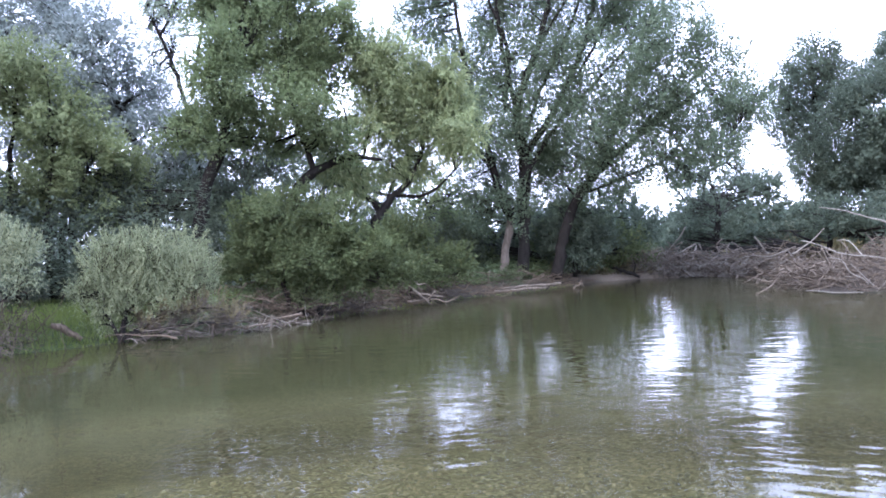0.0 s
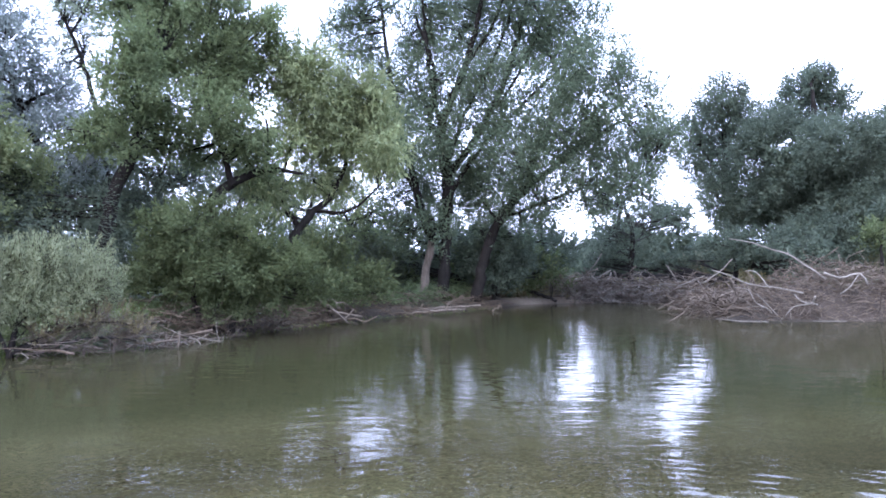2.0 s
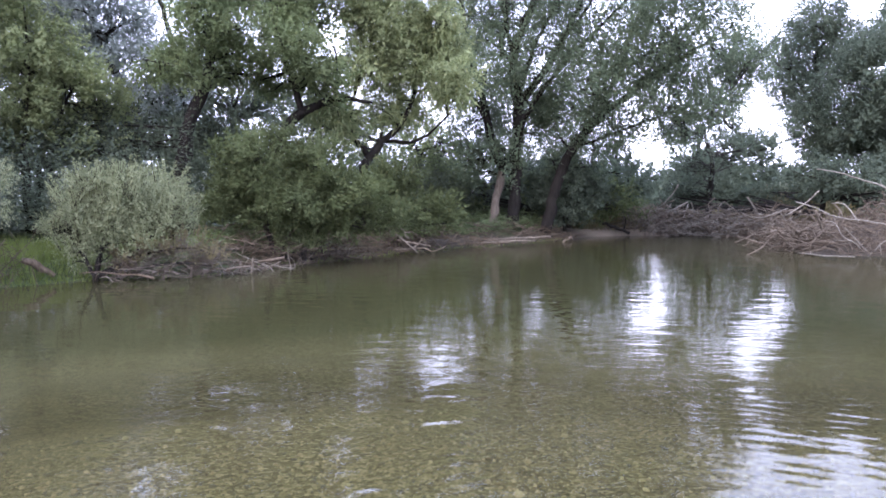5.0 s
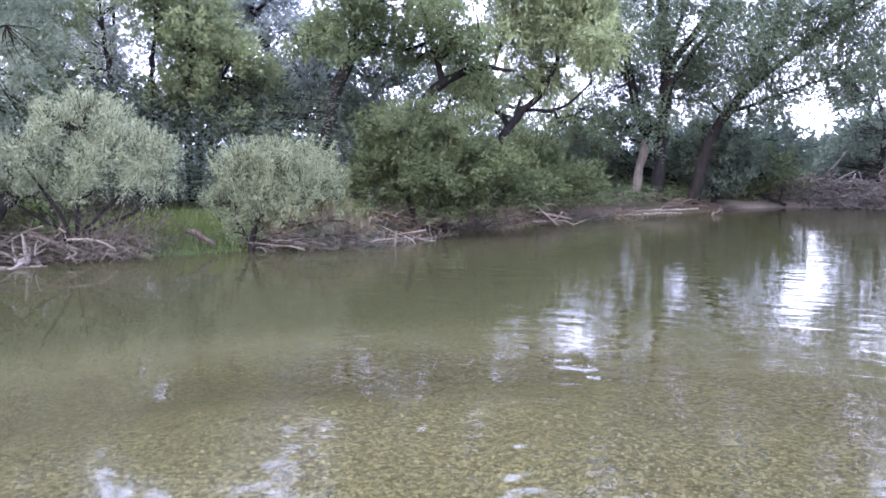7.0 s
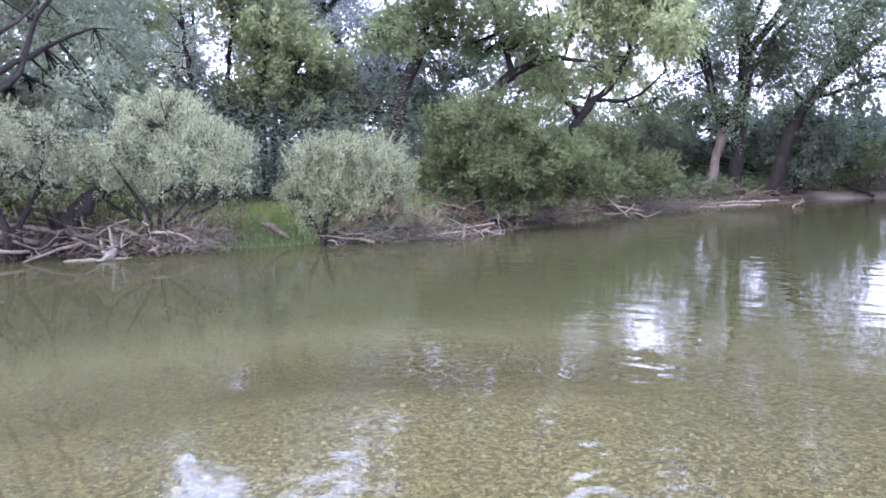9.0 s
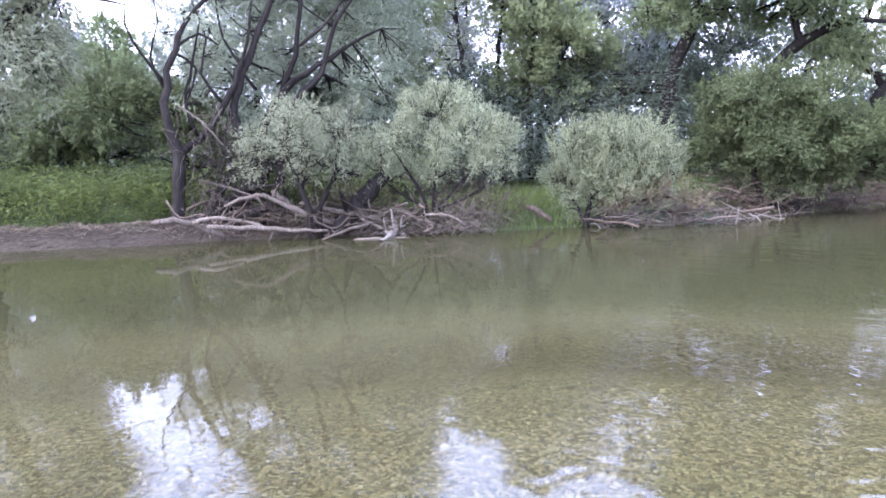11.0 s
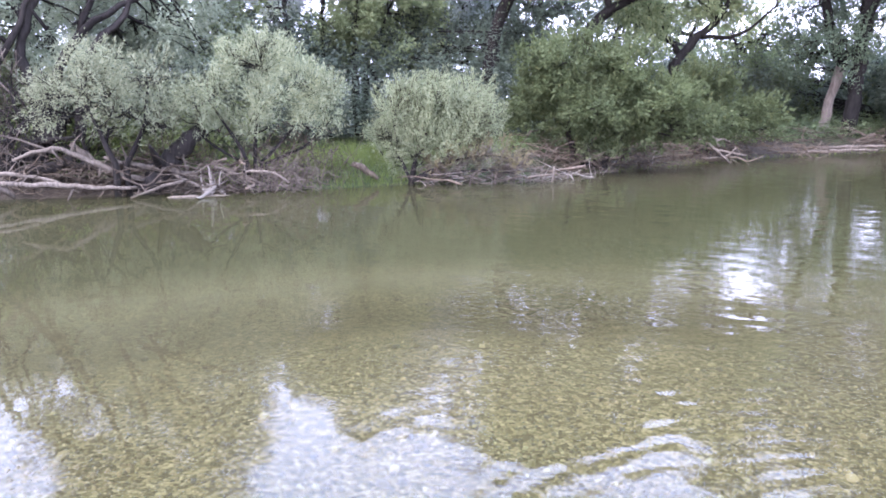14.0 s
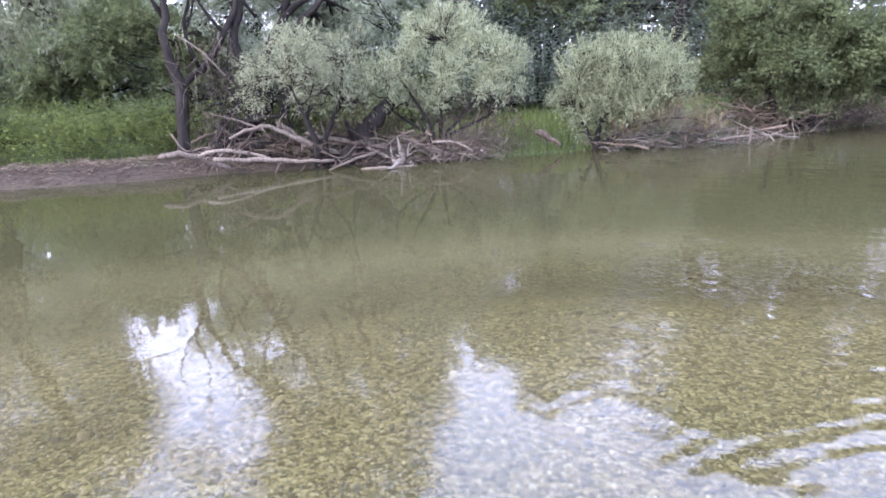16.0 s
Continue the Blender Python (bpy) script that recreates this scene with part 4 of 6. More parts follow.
tree("green_tree", "yellowish green tree with thin dark stems", "tree",
    lobes=[(-11.9, 17.8, 5.2, 1.25, 0.92), (-11.2, 18.6, 4.3, 1.35, 0.84), (-10.9, 20.1, 3.9, 0.80, 0.62), (-12.0, 17.8, 3.5, 1.00, 0.75), (-12.5, 17.6, 6.3, 1.28, 0.85), (-11.4, 18.6, 3.0, 1.18, 0.59)],
    limbs=[[(-12.50, 17.51, 0.89, 0.116), (-12.53, 17.49, 2.51, 0.100), (-12.62, 17.43, 3.78, 0.067), (-12.46, 17.54, 5.50, 0.034)],
           [(-11.84, 17.97, 0.90, 0.133), (-11.93, 17.91, 2.51, 0.100), (-11.85, 17.97, 4.08, 0.075), (-11.82, 17.99, 5.63, 0.034)],
           [(-11.18, 18.39, 0.91, 0.100), (-11.48, 18.21, 2.35, 0.066), (-11.12, 18.43, 3.91, 0.033)]],
    leaf=LEAF_LIGHT, leaf_len=0.09, leaf_wid=0.05, cover=2.5, seed=30)
tree("bare_tree", "thin almost leafless tree behind the bushes", "tree",
    lobes=[(-17.0, 20.9, 6.1, 0.84, 1.26), (-17.4, 21.4, 8.1, 1.10, 1.31), (-17.6, 21.3, 4.7, 0.86, 1.07)],
    limbs=[[(-16.85, 21.11, 0.72, 0.104), (-16.81, 21.14, 3.77, 0.084), (-17.00, 20.99, 6.35, 0.053), (-17.18, 20.84, 8.49, 0.022)]],
    leaf=LEAF_GREY, leaf_len=0.09, leaf_wid=0.03, cover=0.35, seed=31, twigs=26)
# the pale glare over this tree is painted into its leaves
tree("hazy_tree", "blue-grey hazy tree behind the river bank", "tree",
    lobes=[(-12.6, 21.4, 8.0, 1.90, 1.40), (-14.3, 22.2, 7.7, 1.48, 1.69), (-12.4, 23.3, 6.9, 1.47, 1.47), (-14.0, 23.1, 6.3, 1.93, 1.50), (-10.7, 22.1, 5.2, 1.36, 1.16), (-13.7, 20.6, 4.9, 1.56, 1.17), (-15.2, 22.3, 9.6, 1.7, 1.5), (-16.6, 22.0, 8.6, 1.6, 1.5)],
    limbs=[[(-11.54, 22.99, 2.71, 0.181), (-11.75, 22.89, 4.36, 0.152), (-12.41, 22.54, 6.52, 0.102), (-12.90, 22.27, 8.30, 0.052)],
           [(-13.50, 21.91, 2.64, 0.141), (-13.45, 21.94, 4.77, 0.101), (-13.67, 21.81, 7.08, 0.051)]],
    leaf=LEAF_BLUE_HAZE, leaf_len=0.11, leaf_wid=0.06, cover=1.6, seed=32, twigs=18, core=1.4)
tree("wispy_tree", "wispy half-bare tree against the sky", "tree",
    lobes=[(-10.9, 23.8, 10.3, 1.51, 1.08), (-12.5, 25.6, 10.4, 1.17, 1.17), (-10.7, 26.2, 11.4, 1.41, 0.94), (-12.6, 26.7, 9.4, 1.19, 1.43)],
    limbs=[[(-10.93, 25.48, 3.06, 0.130), (-11.10, 25.40, 5.71, 0.098), (-11.71, 25.13, 8.54, 0.067), (-12.45, 24.78, 10.50, 0.045)],
           [(-11.15, 25.38, 7.36, 0.055), (-10.78, 25.54, 9.70, 0.045), (-10.47, 25.67, 11.45, 0.023)]],
    leaf=LEAF_GREY, leaf_len=0.10, leaf_wid=0.035, cover=0.5, seed=33, twigs=50)
tree("domed_tree", "broad domed dark green tree leaning over the bank", "tree",
    lobes=[(-6.6, 20.3, 7.6, 2.09, 1.30), (-7.0, 17.7, 6.1, 0.92, 1.07), (-5.3, 20.1, 6.5, 1.26, 1.26), (-6.1, 18.5, 5.5, 1.5, 0.7), (-8.0, 19.9, 5.3, 1.02, 0.85), (-4.4, 18.5, 5.0, 0.76, 0.61), (-7.0, 20.0, 8.4, 1.39, 0.78), (-8.6, 18.7, 4.9, 0.85, 0.55), (-7.3, 18.1, 4.5, 0.6, 0.4), (-6.9, 20.2, 4.9, 1.0, 0.45), (-5.8, 20.6, 4.8, 1.0, 0.5), (-4.5, 19.3, 4.4, 0.71, 0.47), (-7.8, 19.6, 9.0, 1.3, 0.9), (-6.2, 19.9, 9.3, 1.2, 0.7), (-4.6, 20.2, 7.7, 1.0, 0.8), (-5.4, 20.0, 8.6, 0.9, 0.8)],
    limbs=[[(-8.05, 18.55, 2.31, 0.206), (-7.89, 18.62, 3.36, 0.175), (-7.53, 18.77, 4.29, 0.144), (-7.35, 18.84, 5.21, 0.097), (-7.05, 18.95, 6.63, 0.049)],
           [(-5.97, 19.32, 2.36, 0.158), (-5.56, 19.44, 3.37, 0.159), (-4.99, 19.59, 3.86, 0.120), (-4.24, 19.76, 4.12, 0.080), (-3.32, 19.94, 4.06, 0.040)],
           [(-5.13, 19.55, 3.75, 0.088), (-5.45, 19.47, 4.86, 0.072), (-5.92, 19.33, 6.26, 0.041)],
           [(-7.52, 18.77, 4.26, 0.072), (-8.19, 18.49, 4.84, 0.048), (-8.82, 18.20, 4.94, 0.024)]],
    leaf=LEAF_GREEN, leaf_len=0.08, leaf_wid=0.048, cover=2.6, gaps=-0.12, seed=34, lump=1.3, core=1.45)
tree("yellowing_willow", "willow with yellowing leaves leaning over the water", "tree",
    lobes=[(-3.2, 21.0, 6.7, 1.11, 1.20), (-2.2, 21.5, 5.6, 1.03, 0.95), (-3.5, 21.1, 5.2, 1.19, 0.77), (-1.6, 21.5, 4.8, 0.65, 0.48), (-3.9, 21.1, 7.2, 0.87, 0.87), (-3.0, 22.0, 4.25, 1.0, 0.58), (-4.4, 20.5, 3.75, 0.9, 0.5), (-1.5, 22.1, 5.8, 0.74, 0.79), (-1.0, 20.1, 4.7, 0.61, 0.54), (-1.6, 21.0, 6.5, 0.61, 0.68)],
    limbs=[[(-3.86, 21.37, 1.80, 0.153), (-3.71, 21.39, 2.64, 0.128), (-3.22, 21.47, 3.16, 0.102), (-2.56, 21.56, 3.85, 0.068), (-2.24, 21.60, 5.06, 0.043)],
           [(-3.68, 21.40, 2.68, 0.085), (-4.22, 21.30, 3.65, 0.060), (-3.91, 21.36, 5.02, 0.043), (-3.44, 21.44, 6.59, 0.026)],
           [(-3.22, 21.47, 3.16, 0.060), (-2.22, 21.60, 3.17, 0.043), (-1.37, 21.67, 3.87, 0.026)]],
    leaf=LEAF_YELLOW, leaf_len=0.12, leaf_wid=0.04, cover=3.1, gaps=-0.7, droop=0.5, seed=35, twigs=26, shoots=8, shoot=0.7, core=1.4)
tree("poplar_tree", "tall poplar with several trunks, one pale at its foot", "tree",
    lobes=[(-1.6, 26.8, 11.9, 1.23, 1.46), (-2.5, 27.8, 11.3, 1.15, 1.15), (2.5, 28.4, 12.9, 1.79, 1.67), (3.8, 25.6, 11.3, 1.51, 1.30), (1.5, 27.7, 10.8, 1.83, 1.37), (4.9, 27.1, 9.9, 1.68, 1.35), (0.8, 27.3, 8.7, 2.21, 1.43), (6.0, 24.5, 8.3, 1.63, 1.02), (7.1, 23.9, 7.0, 1.09, 1.09), (3.5, 26.0, 7.9, 2.32, 1.48), (-1.1, 27.6, 8.3, 1.56, 1.56), (-0.4, 25.8, 5.8, 1.43, 1.22), (1.9, 26.7, 5.9, 2.33, 1.27), (5.0, 25.5, 6.3, 1.86, 1.24), (7.4, 27.1, 5.8, 1.55, 1.00), (1.1, 28.4, 4.0, 2.00, 1.11), (4.2, 26.0, 4.0, 1.65, 1.03), (3.1, 28.5, 2.9, 1.79, 0.89)] + [(2.6, 24.9, 13.3, 1.94, 1.30), (0.2, 27.9, 10.6, 1.38, 1.38), (-2.9, 28.0, 10.0, 1.26, 1.15), (5.6, 24.7, 6.9, 1.42, 1.11), (3.2, 27.3, 10.2, 1.80, 1.35), (0.4, 26.9, 6.8, 1.71, 1.18), (8.5, 27.2, 6.2, 1.01, 0.90), (-1.8, 25.5, 6.5, 1.02, 1.22), (5.6, 26.3, 10.9, 1.22, 1.00), (-0.7, 28.2, 4.2, 1.10, 1.10), (0.4, 25.9, 2.9, 0.77, 0.61), (-0.9, 27.2, 2.8, 0.85, 0.64), (5.7, 25.4, 4.8, 1.2, 0.7), (6.9, 24.1, 4.2, 0.85, 0.6), (6.4, 25.9, 3.7, 0.8, 0.5), (7.9, 26.3, 4.9, 0.8, 0.55), (9.0, 27.2, 6.6, 0.79, 0.79), (3.7, 25.1, 5.2, 1.60, 0.90)] + [(2.6, 27.8, 4.6, 1.75, 0.99)],
    limbs=[[(-0.13, 26.71, 0.28, 0.18), (0.09, 26.71, 1.52, 0.145), (0.32, 26.71, 2.51, 0.14)],
           [(0.32, 26.71, 2.47, 0.188), (-0.06, 26.71, 3.39, 0.167), (-0.33, 26.71, 4.65, 0.136), (-0.87, 26.70, 6.56, 0.106), (-1.31, 26.68, 9.14, 0.076), (-1.64, 26.66, 11.76, 0.045)],
           [(0.65, 26.71, 0.28, 0.209), (0.78, 26.70, 2.76, 0.230), (0.86, 26.70, 4.86, 0.210), (0.65, 26.71, 6.56, 0.170), (1.45, 26.68, 8.69, 0.130), (2.09, 26.64, 11.06, 0.089), (2.41, 26.61, 13.46, 0.046)],
           [(1.84, 26.65, 0.29, 0.209), (2.22, 26.63, 1.94, 0.188), (2.78, 26.58, 3.28, 0.178), (3.70, 26.47, 4.42, 0.147), (4.70, 26.31, 5.12, 0.116), (5.89, 26.07, 6.02, 0.085), (7.22, 25.74, 6.77, 0.043)]] + [[(0.92, 26.70, 4.86, 0.147), (2.07, 26.64, 6.54, 0.117), (3.12, 26.54, 8.65, 0.097), (3.75, 26.46, 11.20, 0.055)],
           [(3.70, 26.47, 4.42, 0.094), (4.52, 26.34, 6.48, 0.074), (5.14, 26.23, 8.55, 0.054), (5.55, 26.15, 9.79, 0.033)],
           [(0.19, 26.71, 6.56, 0.095), (0.39, 26.71, 8.71, 0.076), (-0.25, 26.71, 10.67, 0.044)],
           [(0.82, 26.70, 4.02, 0.094), (2.07, 26.64, 5.91, 0.074), (3.72, 26.46, 7.56, 0.053), (5.35, 26.19, 9.17, 0.033), (6.34, 25.97, 10.15, 0.022)]] + [[(2.67, 26.59, 3.28, 0.084), (4.30, 26.38, 4.82, 0.063), (6.09, 26.03, 6.42, 0.042), (7.61, 25.63, 7.97, 0.021)],
           [(0.78, 26.70, 4.44, 0.094), (1.24, 26.69, 6.55, 0.074), (2.71, 26.58, 9.52, 0.054), (3.56, 26.48, 12.08, 0.034)],
           [(0.19, 26.71, 3.18, 0.073), (-0.65, 26.71, 4.86, 0.053), (-1.92, 26.64, 6.55, 0.042), (-2.78, 26.57, 8.68, 0.022)],
           [(0.65, 26.71, 6.56, 0.085), (0.18, 26.71, 9.14, 0.065), (-0.04, 26.71, 11.76, 0.045), (0.17, 26.71, 13.98, 0.023)]] + [[(2.78, 26.58, 3.28, 0.063), (4.69, 26.31, 3.99, 0.052), (6.44, 25.95, 4.56, 0.031), (7.92, 25.54, 5.12, 0.021)],
           [(1.45, 26.68, 8.69, 0.065), (2.72, 26.58, 10.82, 0.044), (3.36, 26.51, 13.18, 0.023)],
           [(2.07, 26.64, 6.54, 0.064), (3.74, 26.46, 9.05, 0.043), (4.78, 26.30, 11.56, 0.022)],
           [(-0.33, 26.71, 4.65, 0.063), (-1.28, 26.68, 5.70, 0.042), (-2.34, 26.61, 6.76, 0.021)]] + [[(4.70, 26.31, 5.12, 0.063), (5.90, 26.07, 6.63, 0.042), (7.06, 25.79, 8.01, 0.021)],
           [(3.12, 26.54, 8.65, 0.054), (4.76, 26.30, 10.49, 0.033), (5.77, 26.10, 11.26, 0.022)]],
    leaf=LEAF_POPLAR, core=1.5, leaf_len=0.07, leaf_wid=0.048, cover=1.4, gaps=-0.3, spray=0.6, seed=36, lump=1.4, foot_bark=M_PALE_BARK, twigs=26, shoots=9, shoot=0.8, lumpy=6)
tree("alder_bush", "broad green alder bush hanging over the water", "shrub",
    lobes=[(-2.8, 15.5, 1.4, 0.60, 0.46), (-2.3, 16.0, 1.0, 0.50, 0.35), (-5.3, 15.0, 2.2, 0.55, 0.44), (-3.7, 15.3, 2.2, 0.66, 0.43), (-3.1, 15.8, 0.85, 0.55, 0.25), (-4.5, 15.2, 2.1, 0.97, 0.67), (-3.9, 15.4, 1.6, 0.91, 0.73), (-5.4, 15.4, 1.7, 0.75, 0.75), (-4.6, 15.2, 1.2, 1.21, 0.55), (-3.3, 15.9, 1.2, 0.62, 0.56), (-5.7, 15.3, 1.2, 0.56, 0.45), (-4.1, 15.9, 0.95, 1.00, 0.30)],
    limbs=[[(-4.73, 15.37, 0.28, 0.062), (-4.84, 15.33, 1.08, 0.049), (-5.07, 15.26, 2.04, 0.025)],
           [(-4.49, 15.43, 0.28, 0.062), (-4.25, 15.50, 1.08, 0.049), (-3.91, 15.59, 2.04, 0.025)],
           [(-4.13, 15.53, 0.28, 0.055), (-3.54, 15.67, 0.96, 0.031)]],
    leaf=LEAF_ALDER, leaf_len=0.058, leaf_wid=0.034, cover=2.5, spray=0.3, gaps=0.0, lump=0.8, seed=37, shoots=14, shoot=0.4)
tree("low_shrub", "low grey-green shrub on the bank", "shrub",
    lobes=[(-3.2, 19.5, 1.4, 0.76, 0.68), (-2.3, 19.5, 1.1, 0.83, 0.53), (-1.5, 20.3, 1.0, 0.70, 0.50), (-3.5, 19.2, 0.8, 0.75, 0.45), (-2.5, 19.2, 1.9, 0.59, 0.44)],
    limbs=[[(-2.56, 19.58, 0.31, 0.053), (-2.57, 19.58, 0.97, 0.038), (-2.74, 19.56, 1.85, 0.023)]],
    leaf=LEAF_ALDER, leaf_len=0.09, leaf_wid=0.035, cover=2.2, spray=0.35, seed=38, shoots=10, shoot=0.5)
tree("low_shrub", "green undergrowth beneath the poplar", "shrub",
    lobes=[(3.5, 30.5, 1.5, 1.42, 0.95), (4.8, 29.9, 1.4, 1.17, 0.70), (2.0, 30.3, 1.5, 1.18, 0.94), (-2.2, 30.6, 1.8, 1.19, 1.19), (-1.2, 29.5, 1.4, 1.14, 0.91)],
    limbs=[[(2.97, 29.79, 0.36, 0.093), (3.16, 29.77, 1.52, 0.058), (3.36, 29.75, 2.46, 0.035)]],
    leaf=LEAF_ALDER, leaf_len=0.12, leaf_wid=0.06, cover=2.0, seed=39)
tree("dark_shrub", "dark green shrub hanging over the foot of the leaning poplar stem", "shrub",
    lobes=[(1.9, 28.2, 1.8, 0.9, 0.7), (2.8, 27.9, 2.0, 1.0, 0.8), (3.6, 28.6, 1.8, 0.9, 0.6), (2.3, 27.7, 1.1, 0.7, 0.45), (3.3, 28.0, 1.2, 0.7, 0.4), (4.3, 29.6, 1.7, 0.6, 0.4)],
    limbs=[[(2.7, 28.4, 0.3, 0.07), (2.7, 28.3, 1.2, 0.05), (2.8, 28.2, 2.2, 0.03)]],
    leaf=LEAF_DARK, leaf_len=0.10, leaf_wid=0.06, cover=2.2, gaps=-0.4, spray=0.4, seed=69, shoots=8, shoot=0.5)
tree("bank_tree", "dark tree with an open crown behind the brushwood", "tree",
    lobes=[(14.6, 35.1, 9.6, 1.44, 1.26), (14.7, 38.3, 8.9, 1.13, 1.13), (16.5, 37.2, 8.2, 1.60, 1.60), (14.8, 37.0, 6.9, 1.55, 1.55), (15.3, 35.1, 4.7, 2.08, 1.78)],
    limbs=[[(15.68, 36.72, 1.33, 0.247), (15.61, 36.76, 4.84, 0.186), (15.38, 36.85, 7.80, 0.125), (15.23, 36.91, 10.20, 0.063)],
           [(15.60, 36.76, 5.43, 0.109), (14.33, 37.27, 7.82, 0.063)]],
    leaf=LEAF_DARK, leaf_len=0.11, leaf_wid=0.06, cover=2.6, spray=0.6, seed=40, core=1.6)
tree("bank_tree", "dense dark green tree behind the brushwood", "tree",
    lobes=[(19.3, 35.6, 9.4, 2.23, 1.59), (16.3, 32.1, 6.8, 2.11, 1.69), (17.8, 30.5, 6.2, 2.48, 1.93), (19.4, 35.8, 4.9, 3.47, 2.21), (15.8, 32.6, 4.3, 1.69, 1.69), (18.7, 30.6, 4.0, 2.22, 1.67), (18.9, 33.9, 10.2, 0.92, 0.77)],
    limbs=[[(18.30, 33.24, 1.19, 0.293), (18.26, 33.27, 4.66, 0.221), (18.19, 33.30, 7.91, 0.149), (18.12, 33.34, 10.10, 0.060)]],
    leaf=LEAF_DARK, leaf_len=0.125, leaf_wid=0.07, cover=2.8, gaps=-0.5, spray=0.6, seed=41, core=1.6)
tree("bank_tree", "broad green tree at the edge of the beach", "tree",
    lobes=[(24.3, 37.3, 8.2, 1.74, 1.39), (25.5, 36.7, 9.4, 1.75, 1.40), (25.5, 36.3, 6.6, 2.41, 2.07), (21.5, 33.0, 4.5, 2.45, 1.83), (25.6, 34.0, 7.5, 2.32, 1.99), (25.3, 32.9, 4.6, 2.57, 2.57), (24.8, 34.1, 2.7, 2.93, 1.30)],
    limbs=[[(23.69, 34.63, 1.32, 0.259), (23.81, 34.55, 4.96, 0.195), (23.93, 34.47, 8.64, 0.082)]],
    leaf=LEAF_DARK, leaf_len=0.125, leaf_wid=0.07, cover=2.7, gaps=-0.5, spray=0.6, seed=42, core=1.6)
tree("far_tree", "low dark trees beyond the bend", "tree",
    lobes=[(14.0, 51.7, 3.2, 2.07, 1.45), (12.6, 53.0, 2.7, 1.68, 1.26), (14.8, 47.3, 2.3, 1.53, 0.96), (19.3, 52.3, 2.1, 2.58, 1.72), (16.4, 46.9, 4.2, 1.54, 1.54)],
    limbs=[[(14.03, 50.03, -0.04, 0.201), (13.89, 50.07, 2.32, 0.161), (13.52, 50.17, 4.29, 0.060)]],
    leaf=LEAF_DARK, leaf_len=0.20, leaf_wid=0.12, cover=2.0, spray=0.6, seed=43)
tree("slender_tree", "slender open tree beyond the bend", "tree",
    lobes=[(10.2, 37.9, 5.1, 1.52, 0.91), (12.6, 40.5, 5.1, 1.32, 0.99), (11.8, 40.2, 6.3, 0.98, 0.82), (9.1, 37.2, 5.8, 1.19, 0.75)],
    limbs=[[(10.24, 38.62, 0.26, 0.139), (10.23, 38.62, 2.39, 0.108), (10.53, 38.54, 4.84, 0.077), (11.52, 38.26, 5.47, 0.047)],
           [(10.23, 38.62, 2.39, 0.062), (8.93, 38.94, 4.50, 0.031)]],
    leaf=LEAF_DARK, leaf_len=0.13, leaf_wid=0.09, cover=0.8, seed=44)


# the shade behind the bushes is put into the leaf colour here
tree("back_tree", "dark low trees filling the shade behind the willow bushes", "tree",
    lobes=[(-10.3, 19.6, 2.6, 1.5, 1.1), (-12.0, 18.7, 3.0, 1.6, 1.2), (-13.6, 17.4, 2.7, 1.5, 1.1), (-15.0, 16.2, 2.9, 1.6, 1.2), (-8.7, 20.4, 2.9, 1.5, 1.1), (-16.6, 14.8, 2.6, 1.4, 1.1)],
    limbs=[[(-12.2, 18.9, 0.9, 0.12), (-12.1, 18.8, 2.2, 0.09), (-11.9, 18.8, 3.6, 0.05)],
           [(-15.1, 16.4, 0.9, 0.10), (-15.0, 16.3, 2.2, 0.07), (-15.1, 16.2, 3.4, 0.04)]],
    leaf=LEAF_SHADED, leaf_len=0.11, leaf_wid=0.06, cover=1.5, gaps=-0.5, seed=72, twigs=14, core=1.4)
tree("back_tree", "shaded tree between the trunks on the bank", "tree",
    lobes=[(-10.8, 25.5, 4.5, 1.74, 1.08), (-9.3, 27.2, 4.3, 1.80, 1.13), (-6.5, 26.5, 3.8, 1.92, 0.96), (-13.0, 27.1, 4.5, 1.65, 1.41), (-9.8, 25.8, 3.1, 1.94, 0.86), (-7.9, 27.8, 2.8, 2.03, 0.79), (-14.6, 26.8, 4.0, 2.15, 1.43), (-9.6, 26.6, 5.2, 1.56, 0.89), (-8.7, 29.4, 5.2, 1.69, 0.87), (-6.7, 28.9, 4.9, 1.40, 0.84), (-11.1, 26.7, 5.4, 1.37, 0.91)],
    limbs=[[(-10.37, 26.78, 1.88, 0.157), (-10.22, 26.84, 3.37, 0.112), (-9.68, 27.04, 4.46, 0.068)],
           [(-7.63, 27.68, 1.91, 0.112), (-7.25, 27.78, 3.45, 0.079), (-6.85, 27.88, 4.34, 0.045)]],
    leaf=LEAF_DARK, leaf_len=0.12, leaf_wid=0.06, cover=1.1, gaps=-0.2, seed=45, twigs=30, core=1.2)
tree("back_tree", "open tree showing the sky between its branches", "tree",
    lobes=[(-4.9, 32.5, 4.1, 1.80, 1.15), (-2.5, 28.6, 3.5, 1.57, 1.01), (-1.3, 31.7, 3.3, 1.49, 0.99), (-3.4, 30.5, 2.5, 2.15, 0.84), (-5.8, 32.2, 2.8, 2.04, 0.89), (-6.3, 29.6, 4.8, 1.19, 0.83), (-3.8, 32.4, 5.1, 1.28, 0.77)],
    limbs=[[(-3.34, 30.53, 1.04, 0.144), (-3.25, 30.54, 2.95, 0.108), (-2.66, 30.60, 4.15, 0.060)],
           [(-5.21, 30.27, 1.03, 0.108), (-5.01, 30.30, 3.17, 0.072), (-4.57, 30.37, 4.61, 0.036)]],
    leaf=LEAF_GREEN, leaf_len=0.12, leaf_wid=0.06, cover=1.0, gaps=-0.2, seed=46, twigs=30, core=1.2)
